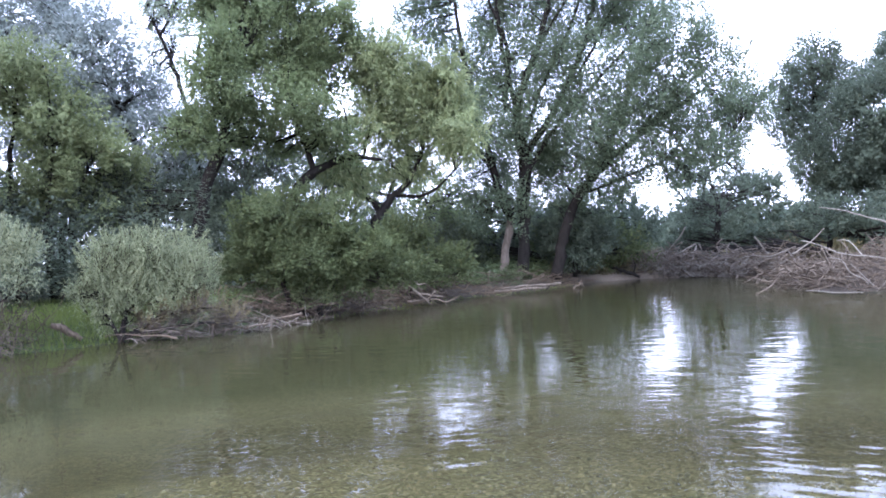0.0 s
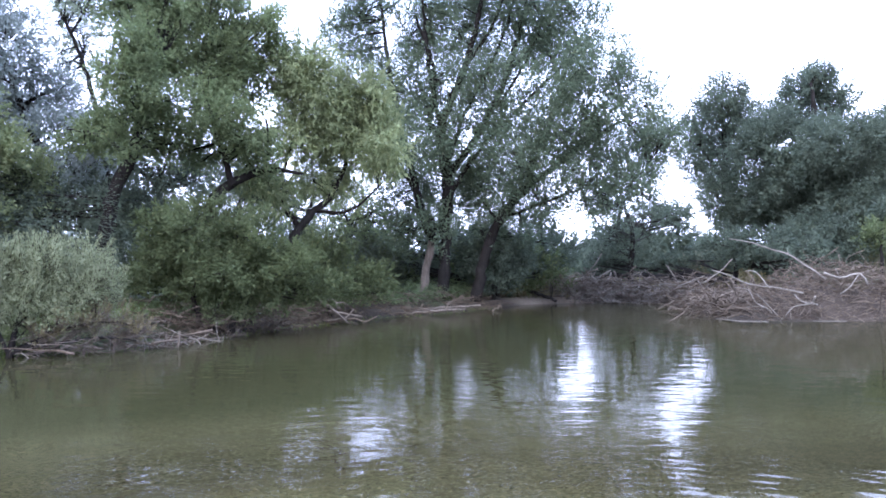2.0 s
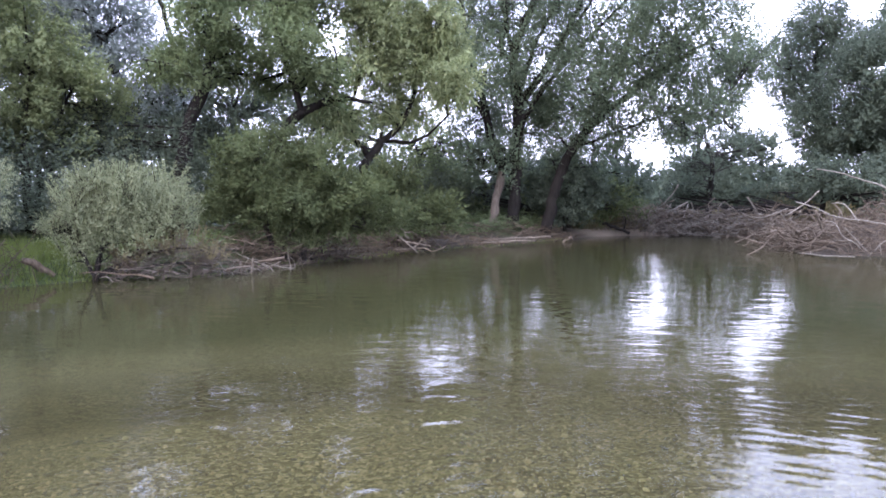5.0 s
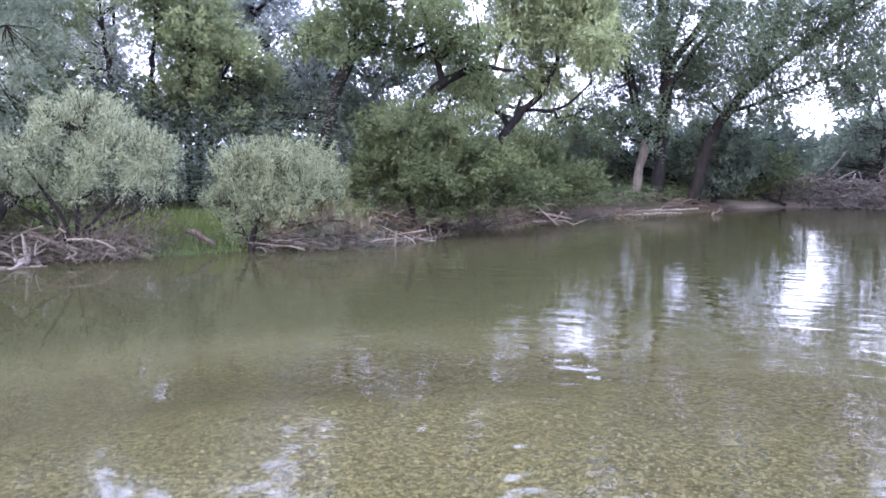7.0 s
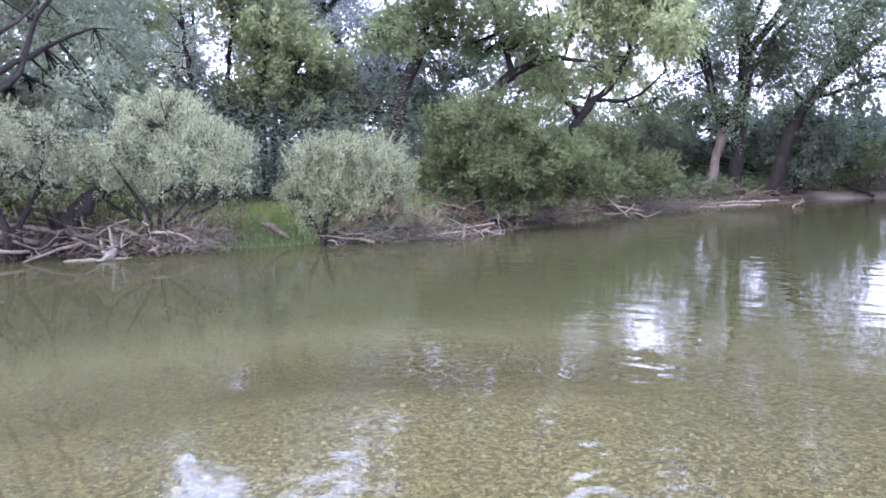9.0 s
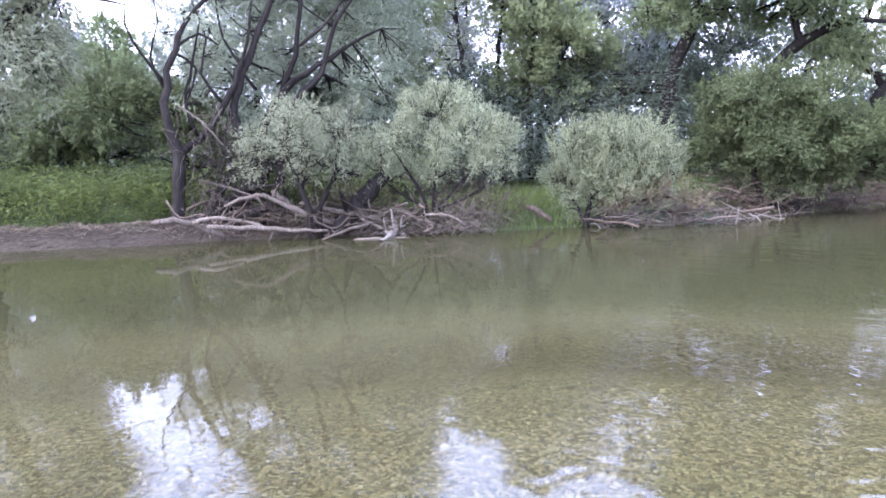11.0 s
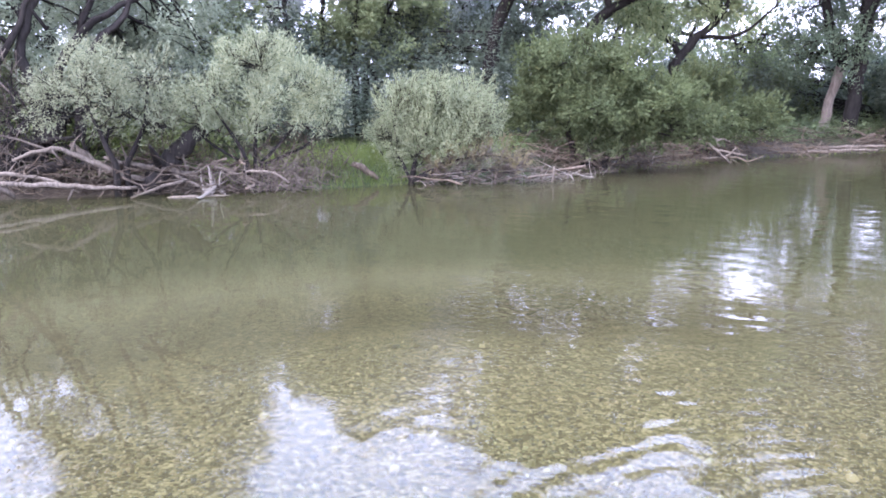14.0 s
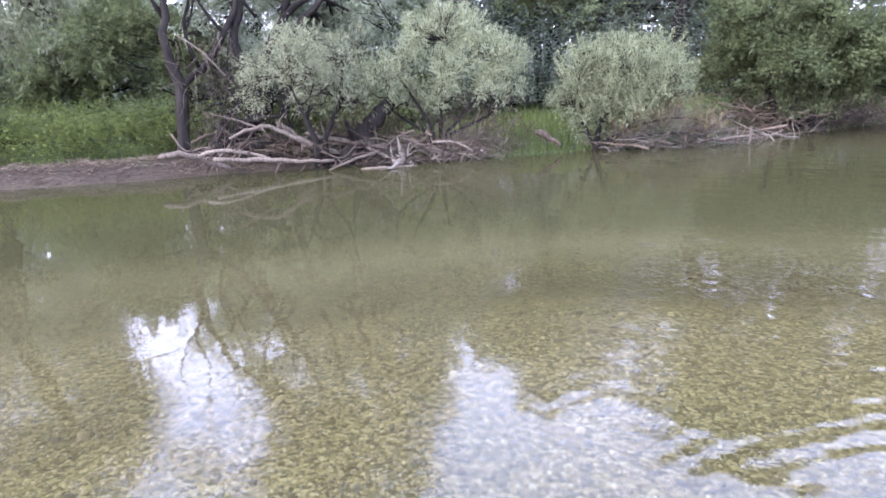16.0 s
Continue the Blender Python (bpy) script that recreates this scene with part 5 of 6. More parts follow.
tree("back_tree", "dense shaded bush behind the poplar trunks", "tree",
    lobes=[(1.3, 33.2, 2.6, 2.07, 1.30), (3.4, 34.4, 2.4, 2.15, 1.35), (5.2, 32.1, 2.3, 1.77, 1.14), (-0.3, 33.7, 1.8, 1.84, 1.05), (4.8, 34.5, 1.3, 2.44, 0.81)],
    limbs=[[(2.75, 32.60, 0.31, 0.153), (2.88, 32.59, 2.06, 0.102), (3.01, 32.58, 3.07, 0.051)]],
    leaf=LEAF_DARK, leaf_len=0.15, leaf_wid=0.08, cover=1.6, seed=47)
tree("back_tree", "open small trees beyond the poplar", "tree",
    lobes=[(5.3, 33.9, 3.4, 1.07, 1.20), (8.4, 32.6, 3.1, 1.18, 1.00), (10.5, 34.9, 3.6, 1.28, 1.28), (8.2, 33.5, 4.5, 1.08, 0.75), (6.2, 34.3, 2.2, 1.63, 0.68), (9.4, 33.7, 2.2, 1.91, 0.68)],
    limbs=[[(5.52, 34.28, 1.06, 0.122), (5.59, 34.27, 2.91, 0.081), (5.50, 34.29, 4.24, 0.041)],
           [(9.45, 33.42, 1.09, 0.135), (9.61, 33.38, 2.88, 0.095), (9.28, 33.47, 4.44, 0.041)]],
    leaf=LEAF_DARK, leaf_len=0.11, leaf_wid=0.065, cover=0.7, gaps=-0.2, seed=65, twigs=26, core=1.2)
# slope shrubs: leaves coloured darker to stand for the shade on them
tree("slope_shrub", "dark shrub above the log dam", "shrub",
    lobes=[(12.6, 31.2, 1.9, 1.3, 0.7), (11.0, 32.2, 1.4, 1.3, 0.6), (8.6, 34.0, 1.3, 1.3, 0.6), (13.4, 24.6, 1.6, 1.0, 0.7), (12.8, 26.9, 1.9, 1.4, 0.9), (12.4, 29.2, 2.3, 0.97, 0.75)],
    limbs=[[(12.23, 28.46, 0.91, 0.096), (12.30, 28.43, 1.83, 0.072), (12.38, 28.39, 2.52, 0.036)]],
    leaf=LEAF_SHADED, leaf_len=0.11, leaf_wid=0.065, cover=2.2, seed=48)
tree("slope_shrub", "dark shrubs along the top of the slope", "shrub",
    lobes=[(14.7, 27.3, 2.1, 1.92, 1.20), (18.6, 29.8, 2.5, 2.17, 1.36), (17.8, 25.8, 2.9, 1.94, 1.21), (16.9, 29.6, 3.2, 1.85, 1.06), (19.0, 28.9, 2.1, 1.60, 0.80)],
    limbs=[[(16.76, 28.41, 1.05, 0.115), (16.83, 28.38, 2.21, 0.076), (16.89, 28.34, 3.14, 0.038)]],
    leaf=LEAF_SHADED, leaf_len=0.11, leaf_wid=0.065, cover=2.2, seed=49)
tree("young_shrub", "small light green shrub on the slope", "shrub",
    lobes=[(15.5, 24.3, 2.7, 0.36, 0.27), (14.6, 23.0, 2.3, 0.38, 0.25)],
    limbs=[[(14.53, 22.75, 1.71, 0.052), (14.55, 22.74, 2.27, 0.031), (14.57, 22.73, 2.64, 0.021)]],
    leaf=LEAF_ALDER, leaf_len=0.10, leaf_wid=0.06, cover=2.0, seed=50)
tree("young_shrub", "small yellow-green shrub low over the water", "shrub",
    lobes=[(-4.3, 15.5, 0.5, 0.50, 0.15), (-4.6, 15.6, 0.4, 0.28, 0.13), (-3.9, 15.6, 0.5, 0.25, 0.12)],
    limbs=[[(-4.37, 15.67, 0.29, 0.019), (-4.34, 15.68, 0.37, 0.013), (-4.30, 15.69, 0.48, 0.013)]],
    leaf=LEAF_YELLOW, leaf_len=0.07, leaf_wid=0.03, cover=2.2, spray=0.2, lump=0.4, seed=58)


def far_woods(name, label, centre, half, top, leaf, count, size, seed):
    """Uncounted woods far off: clumps of leaves on an uneven band."""
    rng = np.random.default_rng(seed)
    az = np.radians(rng.uniform(centre - half, centre + half, count // 24))
    dist = rng.uniform(48, 90, len(az))
    h = top * (0.62 + 0.30 * np.sin(az * 9 + seed) * np.sin(az * 23 + 2) + 0.22 * np.sin(az * 57 + seed))
    z = h * rng.uniform(0.02, 1, len(az)) ** 0.7
    c = np.stack([-np.sin(az) * dist, np.cos(az) * dist, z + 0.6], -1)
    P = (c[:, None] + rng.normal(size=(len(az), 24, 3)) * np.array([0.9, 0.9, 0.5])).reshape(-1, 3)
    D = unit(rng.normal(size=P.shape) + np.array([0, 0, -0.2]))
    me = leaves_mesh(name, P, D, size, size * 0.6, leaf, rng)
    return tagged(new(name, me), label, "woods", kind="stuff")


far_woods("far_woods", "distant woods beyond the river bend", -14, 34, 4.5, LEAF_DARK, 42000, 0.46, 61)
# the haze over these woods is in the leaf colour
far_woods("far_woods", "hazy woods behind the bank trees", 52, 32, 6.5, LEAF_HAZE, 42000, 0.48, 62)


# ---------------------------------------------------------------- herbs and grass
def scatter(n, box, test, seed):
    rng = np.random.default_rng(seed)
    p = np.c_[rng.uniform(box[0], box[1], n), rng.uniform(box[2], box[3], n)]
    return p[test(p)], rng


def herbs(name, label, p, rng, height, leaf, leaf_len, leaf_wid, per, dart=True):
    z = ground_height(p)
    h = height * rng.uniform(0.5, 1.1, len(p)) * (1 + 0.25 * lumps(np.c_[p, z], 1.6, 4))
    s = rng.uniform(0.15, 1, (len(p), per))
    q = np.c_[p, z][:, None] + np.zeros((1, per, 1))
    q[..., 2] += h[:, None] * s
    q[..., :2] += rng.normal(size=(len(p), per, 2)) * 0.07
    w = unit(rng.normal(size=q.shape) * np.array([1, 1, 0.3]) + np.array([0, 0, -0.1]))
    me = leaves_mesh(name, q.reshape(-1, 3), w.reshape(-1, 3), leaf_len, leaf_wid, leaf, rng, flat=0.8, dart=dart)
    return tagged(new(name, me), label, "plants", kind="stuff")


def blades(name, label, p, rng, height, leaf, width):
    z = ground_height(p)
    way = unit(rng.normal(size=(len(p), 3)) * np.array([0.35, 0.35, 0.1]) + np.array([0, 0, 1]))
    me = leaves_mesh(name, np.c_[p, z - 0.02], way, height, width, leaf, rng, flat=0.0)
    return tagged(new(name, me), label, "grass", kind="stuff")


p, rng = scatter(19000, (-28, -10.5, -6, 13), lambda q: (shore_distance(q) > 1.5) & (shore_distance(q) < 9), 71)
herbs("nettle_bed", "dense bed of green nettles on the bank", p, rng, 0.86, LEAF_FRESH, 0.08, 0.055, 14)
p, rng = scatter(30000, (-28, -10.5, -6, 13), lambda q: (shore_distance(q) > 1.3) & (shore_distance(q) < 3.0), 72)
blades("bank_grass", "green grass along the mud bank", p[:14000], rng, 0.2, LEAF_FRESH, 0.012)
p, rng = scatter(22000, (-10, -4, 9.5, 17), lambda q: (shore_distance(q) > 0.12) & (shore_distance(q) < 3.0) & (q[:, 0] < -6.35), 73)
blades("bank_grass", "bright green grass between the willow bushes", p, rng, 0.30, LEAF_FRESH, 0.012)
p, rng = scatter(40000, (-6, 5, 14, 36), lambda q: (shore_distance(q) > 0.9) & (shore_distance(q) < 7) & (np.hypot(q[:, 0] - 4.3, q[:, 1] - 29.6) > 1.8), 74)
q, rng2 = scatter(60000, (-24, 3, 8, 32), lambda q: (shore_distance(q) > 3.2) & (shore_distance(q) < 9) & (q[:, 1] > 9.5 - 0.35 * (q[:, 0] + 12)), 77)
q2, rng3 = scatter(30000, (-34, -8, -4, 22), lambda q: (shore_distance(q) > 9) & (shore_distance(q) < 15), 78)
# both thickets carry painted shade in their leaf colour
herbs("thicket", "dark thicket of bushes behind the nettles", q2[:3800], rng3, 2.6, LEAF_SHADED, 0.17, 0.09, 14)
herbs("thicket", "dark thicket of bushes behind the bank", q[:5600], rng2, 2.3, LEAF_SHADED, 0.13, 0.065, 17)
herbs("undergrowth", "shaded green undergrowth on the far bank", p[:6000], rng, 0.6, LEAF_GREEN, 0.12, 0.06, 8)
p, rng = scatter(30000, (13, 36, 16, 40), lambda q: shore_distance(q) > 3.0, 75)
blades("slope_grass", "olive-brown rough grass on the slope behind the brushwood", p, rng, 0.45, LEAF_STRAW, 0.03)
p, rng = scatter(14000, (3, 16, 30, 44), lambda q: shore_distance(q) > 0.6, 76)
blades("dry_grass", "dry straw-coloured grass behind the log dam", p, rng, 0.5, LEAF_DRY, 0.03)


p, rng = scatter(60000, (-8.8, 3.0, 8.5, 27), lambda q: (shore_distance(q) > 0.0) & (shore_distance(q) < 0.3), 79)
blades("waterside_moss", "thin yellow-green fringe of moss and short grass along the water's edge", p, rng, 0.08, LEAF_FRESH, 0.02)


# ---------------------------------------------------------------- driftwood
def driftwood(name, label, lines, material, group, seed, stubs=2):
    for k, ln in enumerate(lines):
        rng = np.random.default_rng(seed + k)
        pts = smooth_line(ln, 0.12)
        pts[:, :3] += 0.25 * pts[:, 3:4] * rng.normal(size=(len(pts), 3))
        ob = new(name)
        mid = pts[len(pts) // 2]
        ob.location = (mid[0], mid[1], min(pts[:, 2]))
        tagged(ob, label, "driftwood", group)
        part_np("stem", tubes_mesh("stem", [pts], material, 8, 0.12, seed + k), ob)
        for _ in range(stubs):
            b = pts[rng.integers(1, len(pts) - 1)]
            w = unit(rng.normal(size=3) + np.array([0, 0, 0.6]))
            L = b[3] * rng.uniform(4, 11)
            part_np("stub", tubes_mesh("stub", [smooth_line([(*b[:3], b[3] * 0.5), (*(b[:3] + w * L * 0.5 + rng.normal(size=3) * L * 0.08), b[3] * 0.35), (*(b[:3] + w * L), b[3] * 0.12)], 0.1)], material, 6, 0.1), ob)


driftwood("driftwood_log", "grey weathered driftwood log stranded on the mud", [[(-11.82, 6.25, 0.40, 0.039), (-11.73, 6.43, 0.43, 0.061), (-11.58, 6.71, 0.39, 0.061), (-11.37, 7.05, 0.23, 0.057), (-11.22, 7.30, 0.06, 0.040)],
           [(-11.14, 7.24, 0.63, 0.022), (-10.97, 7.49, 0.75, 0.035), (-10.74, 7.82, 0.79, 0.039), (-10.52, 8.12, 0.59, 0.043), (-10.29, 8.41, 0.40, 0.048), (-10.03, 8.72, 0.24, 0.052)],
           [(-10.38, 8.30, 0.64, 0.026), (-10.16, 8.58, 0.52, 0.043), (-9.81, 8.98, 0.41, 0.048), (-9.44, 9.36, 0.30, 0.052)],
           [(-9.78, 8.25, 0.02, 0.017), (-9.54, 8.53, 0.14, 0.025), (-9.23, 8.87, 0.27, 0.029)]] + [[(-11.41, 6.79, 0.38, 0.035), (-11.26, 7.04, 0.45, 0.035), (-11.06, 7.36, 0.40, 0.030), (-10.82, 7.72, 0.27, 0.030), (-10.63, 7.97, 0.09, 0.017)],
           [(-11.12, 6.89, 0.31, 0.039), (-10.66, 7.60, 0.25, 0.043), (-10.35, 8.01, 0.17, 0.039), (-9.94, 8.53, 0.14, 0.026)],
           [(-10.99, 8.16, 0.85, 0.045), (-10.72, 8.51, 0.45, 0.063), (-10.35, 8.97, 0.14, 0.067)],
           [(-9.10, 9.42, 0.45, 0.026), (-8.71, 9.78, 0.21, 0.039), (-8.42, 10.04, 0.06, 0.039)]] + [[(-8.60, 9.62, 0.36, 0.021), (-8.28, 9.90, 0.34, 0.025), (-8.06, 10.08, 0.16, 0.021)],
           [(-11.65, 7.18, 1.08, 0.009), (-11.36, 7.63, 0.90, 0.018), (-11.11, 7.99, 0.70, 0.027)],
           [(-10.44, 8.22, 0.32, 0.017), (-10.42, 8.25, 0.48, 0.026), (-10.40, 8.27, 0.57, 0.026)],
           [(-9.34, 8.60, -0.00, 0.021), (-9.01, 8.95, -0.01, 0.033), (-8.66, 9.29, -0.01, 0.021)]] + [[(-9.47, 8.90, 0.33, 0.021), (-9.15, 9.24, 0.07, 0.030), (-9.01, 9.37, -0.12, 0.021)]], M_DRIFT, "logs of the left jam", 81)
driftwood("dead_branch", "pale broken dead branch hanging from the willow stems", [[(-12.40, 7.17, 2.46, 0.006), (-12.25, 7.31, 2.36, 0.014), (-12.0, 7.57, 2.03, 0.017), (-11.75, 7.8, 1.6, 0.014)]], M_DRIFT, "", 103, 2)
driftwood("leaning_stump", "dark rotting stump leaning under the silver willow", [[(-10.25, 8.75, -0.05, 0.22), (-9.97, 9.05, 0.35, 0.19), (-9.70, 9.35, 0.75, 0.16), (-9.50, 9.55, 1.08, 0.12)]], M_BARK, "", 104, 1)
driftwood("fallen_trunk", "dark fallen trunk sloping up behind the driftwood logs", [[(-12.55, 7.30, 0.20, 0.10), (-12.15, 7.75, 0.48, 0.13), (-11.75, 8.2, 0.85, 0.12), (-11.45, 8.55, 1.25, 0.08)],
           [(-12.2, 7.55, 0.22, 0.09), (-11.65, 8.0, 0.40, 0.10), (-11.1, 8.5, 0.48, 0.09), (-10.5, 9.1, 0.35, 0.06)]], M_BARK, "trunks under the willows", 105, 3)
driftwood("floating_pole", "long thin pale pole floating along the bank", [[(-4.98, 13.30, 0.02, 0.018), (-4.62, 14.0, 0.03, 0.022), (-4.20, 14.95, 0.03, 0.02), (-3.86, 15.85, 0.02, 0.014)]], M_DRIFT, "", 106, 1)
driftwood("root_stump", "pale bleached root stump at the waterline", [[(-9.01, 9.09, -0.07, 0.044), (-8.95, 9.15, 0.04, 0.079), (-8.91, 9.19, 0.16, 0.044)],
           [(-8.84, 9.40, -0.09, 0.020), (-8.92, 9.32, 0.07, 0.035), (-9.07, 9.17, 0.19, 0.020)]], M_DRIFT_PALE, "", 97, 4)
driftwood("driftwood_log", "short brown log lying in the grass", [[(-7.58, 11.30, 0.39, 0.037), (-7.48, 11.37, 0.34, 0.063), (-7.35, 11.45, 0.25, 0.058), (-7.20, 11.55, 0.12, 0.042)]], M_DRIFT_BROWN, "", 101, 0)
driftwood("driftwood_branch", "bleached bare branch sticking out of the brushwood", [[(8.02, 18.90, 2.19, 0.010), (8.47, 18.71, 2.10, 0.014), (8.96, 18.48, 1.90, 0.016), (9.31, 18.31, 1.76, 0.020), (9.66, 18.13, 1.48, 0.024), (10.05, 17.92, 1.14, 0.024)],
           [(7.44, 18.60, 1.37, 0.012), (7.84, 18.44, 1.23, 0.015), (8.26, 18.26, 1.01, 0.015), (8.87, 17.97, 0.92, 0.019), (9.36, 17.72, 0.80, 0.019)],
           [(10.00, 17.95, 1.30, 0.032), (10.29, 17.79, 1.17, 0.024), (10.69, 17.55, 1.27, 0.024), (10.83, 17.47, 1.01, 0.020)],
           [(8.17, 18.29, 1.34, 0.012), (8.40, 18.19, 1.32, 0.014), (8.68, 18.06, 0.92, 0.015)]] + [[(8.21, 17.73, 0.78, 0.011), (8.63, 17.53, 0.26, 0.015)],
           [(8.97, 17.36, 0.78, 0.015), (9.09, 17.30, 0.61, 0.019), (9.41, 17.13, 0.54, 0.015)],
           [(10.77, 16.32, 1.23, 0.019), (10.75, 16.34, 0.77, 0.019), (10.74, 16.34, 0.31, 0.023)],
           [(10.81, 16.41, 1.21, 0.011), (10.95, 16.32, 0.95, 0.015), (11.00, 16.29, 0.42, 0.023)]] + [[(7.25, 17.92, 0.16, 0.011), (7.86, 17.67, 0.11, 0.019), (8.35, 17.44, 0.11, 0.015)],
           [(9.17, 16.92, 0.16, 0.015), (9.77, 16.58, 0.17, 0.015)],
           [(10.41, 17.14, 1.25, 0.012), (10.26, 17.23, 0.96, 0.019), (10.06, 17.34, 0.77, 0.015)],
           [(8.67, 22.41, 0.97, 0.019), (9.14, 22.23, 1.35, 0.019), (9.46, 22.10, 1.71, 0.014)]] + [[(10.99, 16.06, 0.36, 0.019), (11.27, 15.87, 0.59, 0.019), (11.55, 15.67, 0.41, 0.015)]], M_DRIFT_PALE, "branches of the heap", 111)
driftwood("fallen_trunk", "dark fallen trunk leaning on the far bank", [[(4.11, 30.73, 0.64, 0.048), (4.78, 30.63, 0.40, 0.072), (5.55, 30.51, 0.09, 0.060)]], M_BARK, "", 131, 1)
driftwood("driftwood_log", "pale log along the water's edge", [[(-1.12, 23.41, 0.06, 0.036), (0.05, 23.43, 0.15, 0.054), (1.80, 23.34, 0.27, 0.036)],
           [(-0.76, 22.62, 0.05, 0.026), (0.36, 22.62, 0.14, 0.044), (1.29, 22.58, 0.19, 0.026)]], M_DRIFT, "logs on the spit", 141)
driftwood("driftwood_snag", "grey snag of roots at the water's edge", [[(-2.65, 18.56, 0.69, 0.022), (-2.30, 18.61, 0.37, 0.036), (-1.94, 18.64, 0.05, 0.022)],
           [(-2.46, 18.79, 0.36, 0.029), (-1.90, 18.85, 0.26, 0.029), (-1.59, 18.87, 0.21, 0.015)],
           [(-2.58, 18.67, 0.12, 0.022), (-2.03, 18.74, 0.18, 0.029), (-1.82, 18.76, 0.40, 0.014)],
           [(-2.83, 18.84, 0.56, 0.044), (-2.41, 18.90, 0.64, 0.066), (-2.19, 18.92, 0.42, 0.037)]], M_DRIFT, "snag roots", 151, 3)
driftwood("broken_stake", "pale broken stake standing in the shallow water", [[(-4.65, 13.22, 0.26, 0.017), (-4.66, 13.22, 0.12, 0.022), (-4.64, 13.23, -0.02, 0.022)],
           [(-4.42, 13.25, 0.31, 0.017), (-4.43, 13.25, 0.12, 0.022), (-4.45, 13.24, 0.00, 0.022)]], M_DRIFT, "broken stakes", 161, 0)


def brush(name, label, n, place, material, length, radius, seed, lift=0.35):
    """A tangle of thin dead branches, too many to count."""
    rng = np.random.default_rng(seed)
    lines = []
    for _ in range(n):
        x, y, z = place(rng)
        a = rng.uniform(0, 2 * np.pi)
        w = unit(np.array([np.cos(a), np.sin(a), rng.normal() * lift]))
        L, r = length * rng.uniform(0.4, 1.4), radius * rng.uniform(0.4, 1.5)
        p0 = np.array([x, y, z]) - w * L / 2
        pts = [p0 + w * L * s + rng.normal(size=3) * L * 0.05 for s in (0, 0.35, 0.7, 1)]
        lines.append(smooth_line([(*q, r * (1 - 0.22 * k)) for k, q in enumerate(pts)], L / 3))
    return tagged(new(name, tubes_mesh(name, lines, material, 3)), label, "brushwood", kind="stuff")


def on_heap(cx, cy, rx, ry, top, turn=0.0):
    def place(rng):
        a, r = rng.uniform(0, 2 * np.pi), rng.uniform(0, 1) ** 0.5
        u, v = rx * r * np.cos(a), ry * r * np.sin(a)
        x, y = cx + u * math.cos(turn) - v * math.sin(turn), cy + u * math.sin(turn) + v * math.cos(turn)
        g = max(ground_at(x, y), 0.0)
        return x, y, g + top * (1 - r * r) * rng.uniform(0.05, 1.0) + 0.04
    return place


def along(points, wide, top):
    P = np.array(points, float)

    def place(rng):
        k = rng.integers(0, len(P) - 1)
        q = P[k] + (P[k + 1] - P[k]) * rng.uniform(0, 1) + rng.normal(size=2) * wide
        return q[0], q[1], max(ground_at(q[0], q[1]), 0.0) + top * rng.uniform(0, 1) ** 1.5 + 0.03
    return place


def mound(name, label, cx, cy, rx, ry, top, material, seed):
    """A low uneven bank of silt and rotten wood that carries the brushwood."""
    rows, n = 14, 56
    r, a = np.meshgrid(np.linspace(0, 1.08, rows), np.arange(n) * 2 * np.pi / n, indexing="ij")
    x, y = cx + rx * r * np.cos(a), cy + ry * r * np.sin(a)
    p = np.c_[x.ravel(), y.ravel()]
    w = lumps(np.c_[p, p[:, 0] * 0], 0.8, seed) + 0.6 * lumps(np.c_[p, p[:, 0] * 0], 0.35, seed + 1)
    h = top * np.clip(1 - r.ravel() ** 2, 0, 1) * (1 + 0.25 * w)
    z = np.maximum(ground_height(p), -0.05) + h - 0.06
    i, j = np.meshgrid(np.arange(rows - 1), np.arange(n), indexing="ij")
    k = (j + 1) % n
    quads = np.stack([i * n + j, (i + 1) * n + j, (i + 1) * n + k, i * n + k], -1).reshape(-1, 4)
    return tagged(new(name, mesh_np(name, np.c_[p, z], quads, material, smooth=True)), label, "silt bank", kind="stuff")


mound("silt_mound", "brown mound of silt and rotten wood under the brushwood", 11.9, 20.6, 3.2, 1.9, 0.5, M_SILT, 191)
brush("brushwood_heap", "large heap of grey-brown flood brushwood at the waterline", 2000, on_heap(11.9, 20.6, 3.1, 1.8, 1.3), M_TWIG, 0.8, 0.010, 171, 0.5)
brush("brushwood_heap", "low skirt of flood brushwood towards the beach", 520, on_heap(14.6, 20.3, 2.4, 1.4, 0.5), M_TWIG, 0.9, 0.012, 182)
brush("brushwood_heap", "low spread of flood brushwood beside the heap", 450, along([(8.3, 20), (9.6, 23), (11.4, 27.5)], 0.7, 0.55), M_TWIG, 1.2, 0.02, 172)
brush("log_dam", "dam of bleached brushwood across the far bend", 700, along([(11.2, 28.4), (8.6, 31.2), (6.0, 31.6)], 0.6, 0.8), M_PINK_TWIG, 1.4, 0.025, 173)
brush("log_dam", "pale bleached sticks on the face of the dam", 320, along([(10.9, 28.0), (8.5, 30.7), (5.9, 31.1)], 0.35, 0.6), M_DRIFT_PALE, 0.9, 0.016, 192)
brush("brushwood", "tangled dead branches under the willow", 240, along([(-11.6, 7.8), (-10, 9.1), (-8.6, 10.2)], 0.3, 0.5), M_DRIFT_BROWN, 0.8, 0.010, 174)
brush("brushwood", "tangle of thin pale twigs at the water's edge", 130, along([(-9.2, 9.2), (-8.0, 10.4)], 0.25, 0.35), M_DRIFT, 0.6, 0.009, 175)
brush("brushwood", "dry pinkish twigs below the olive willow", 260, along([(-6.4, 12.1), (-5.6, 12.7), (-5.0, 13.3)], 0.2, 0.45), M_PINK_TWIG, 0.7, 0.007, 176)
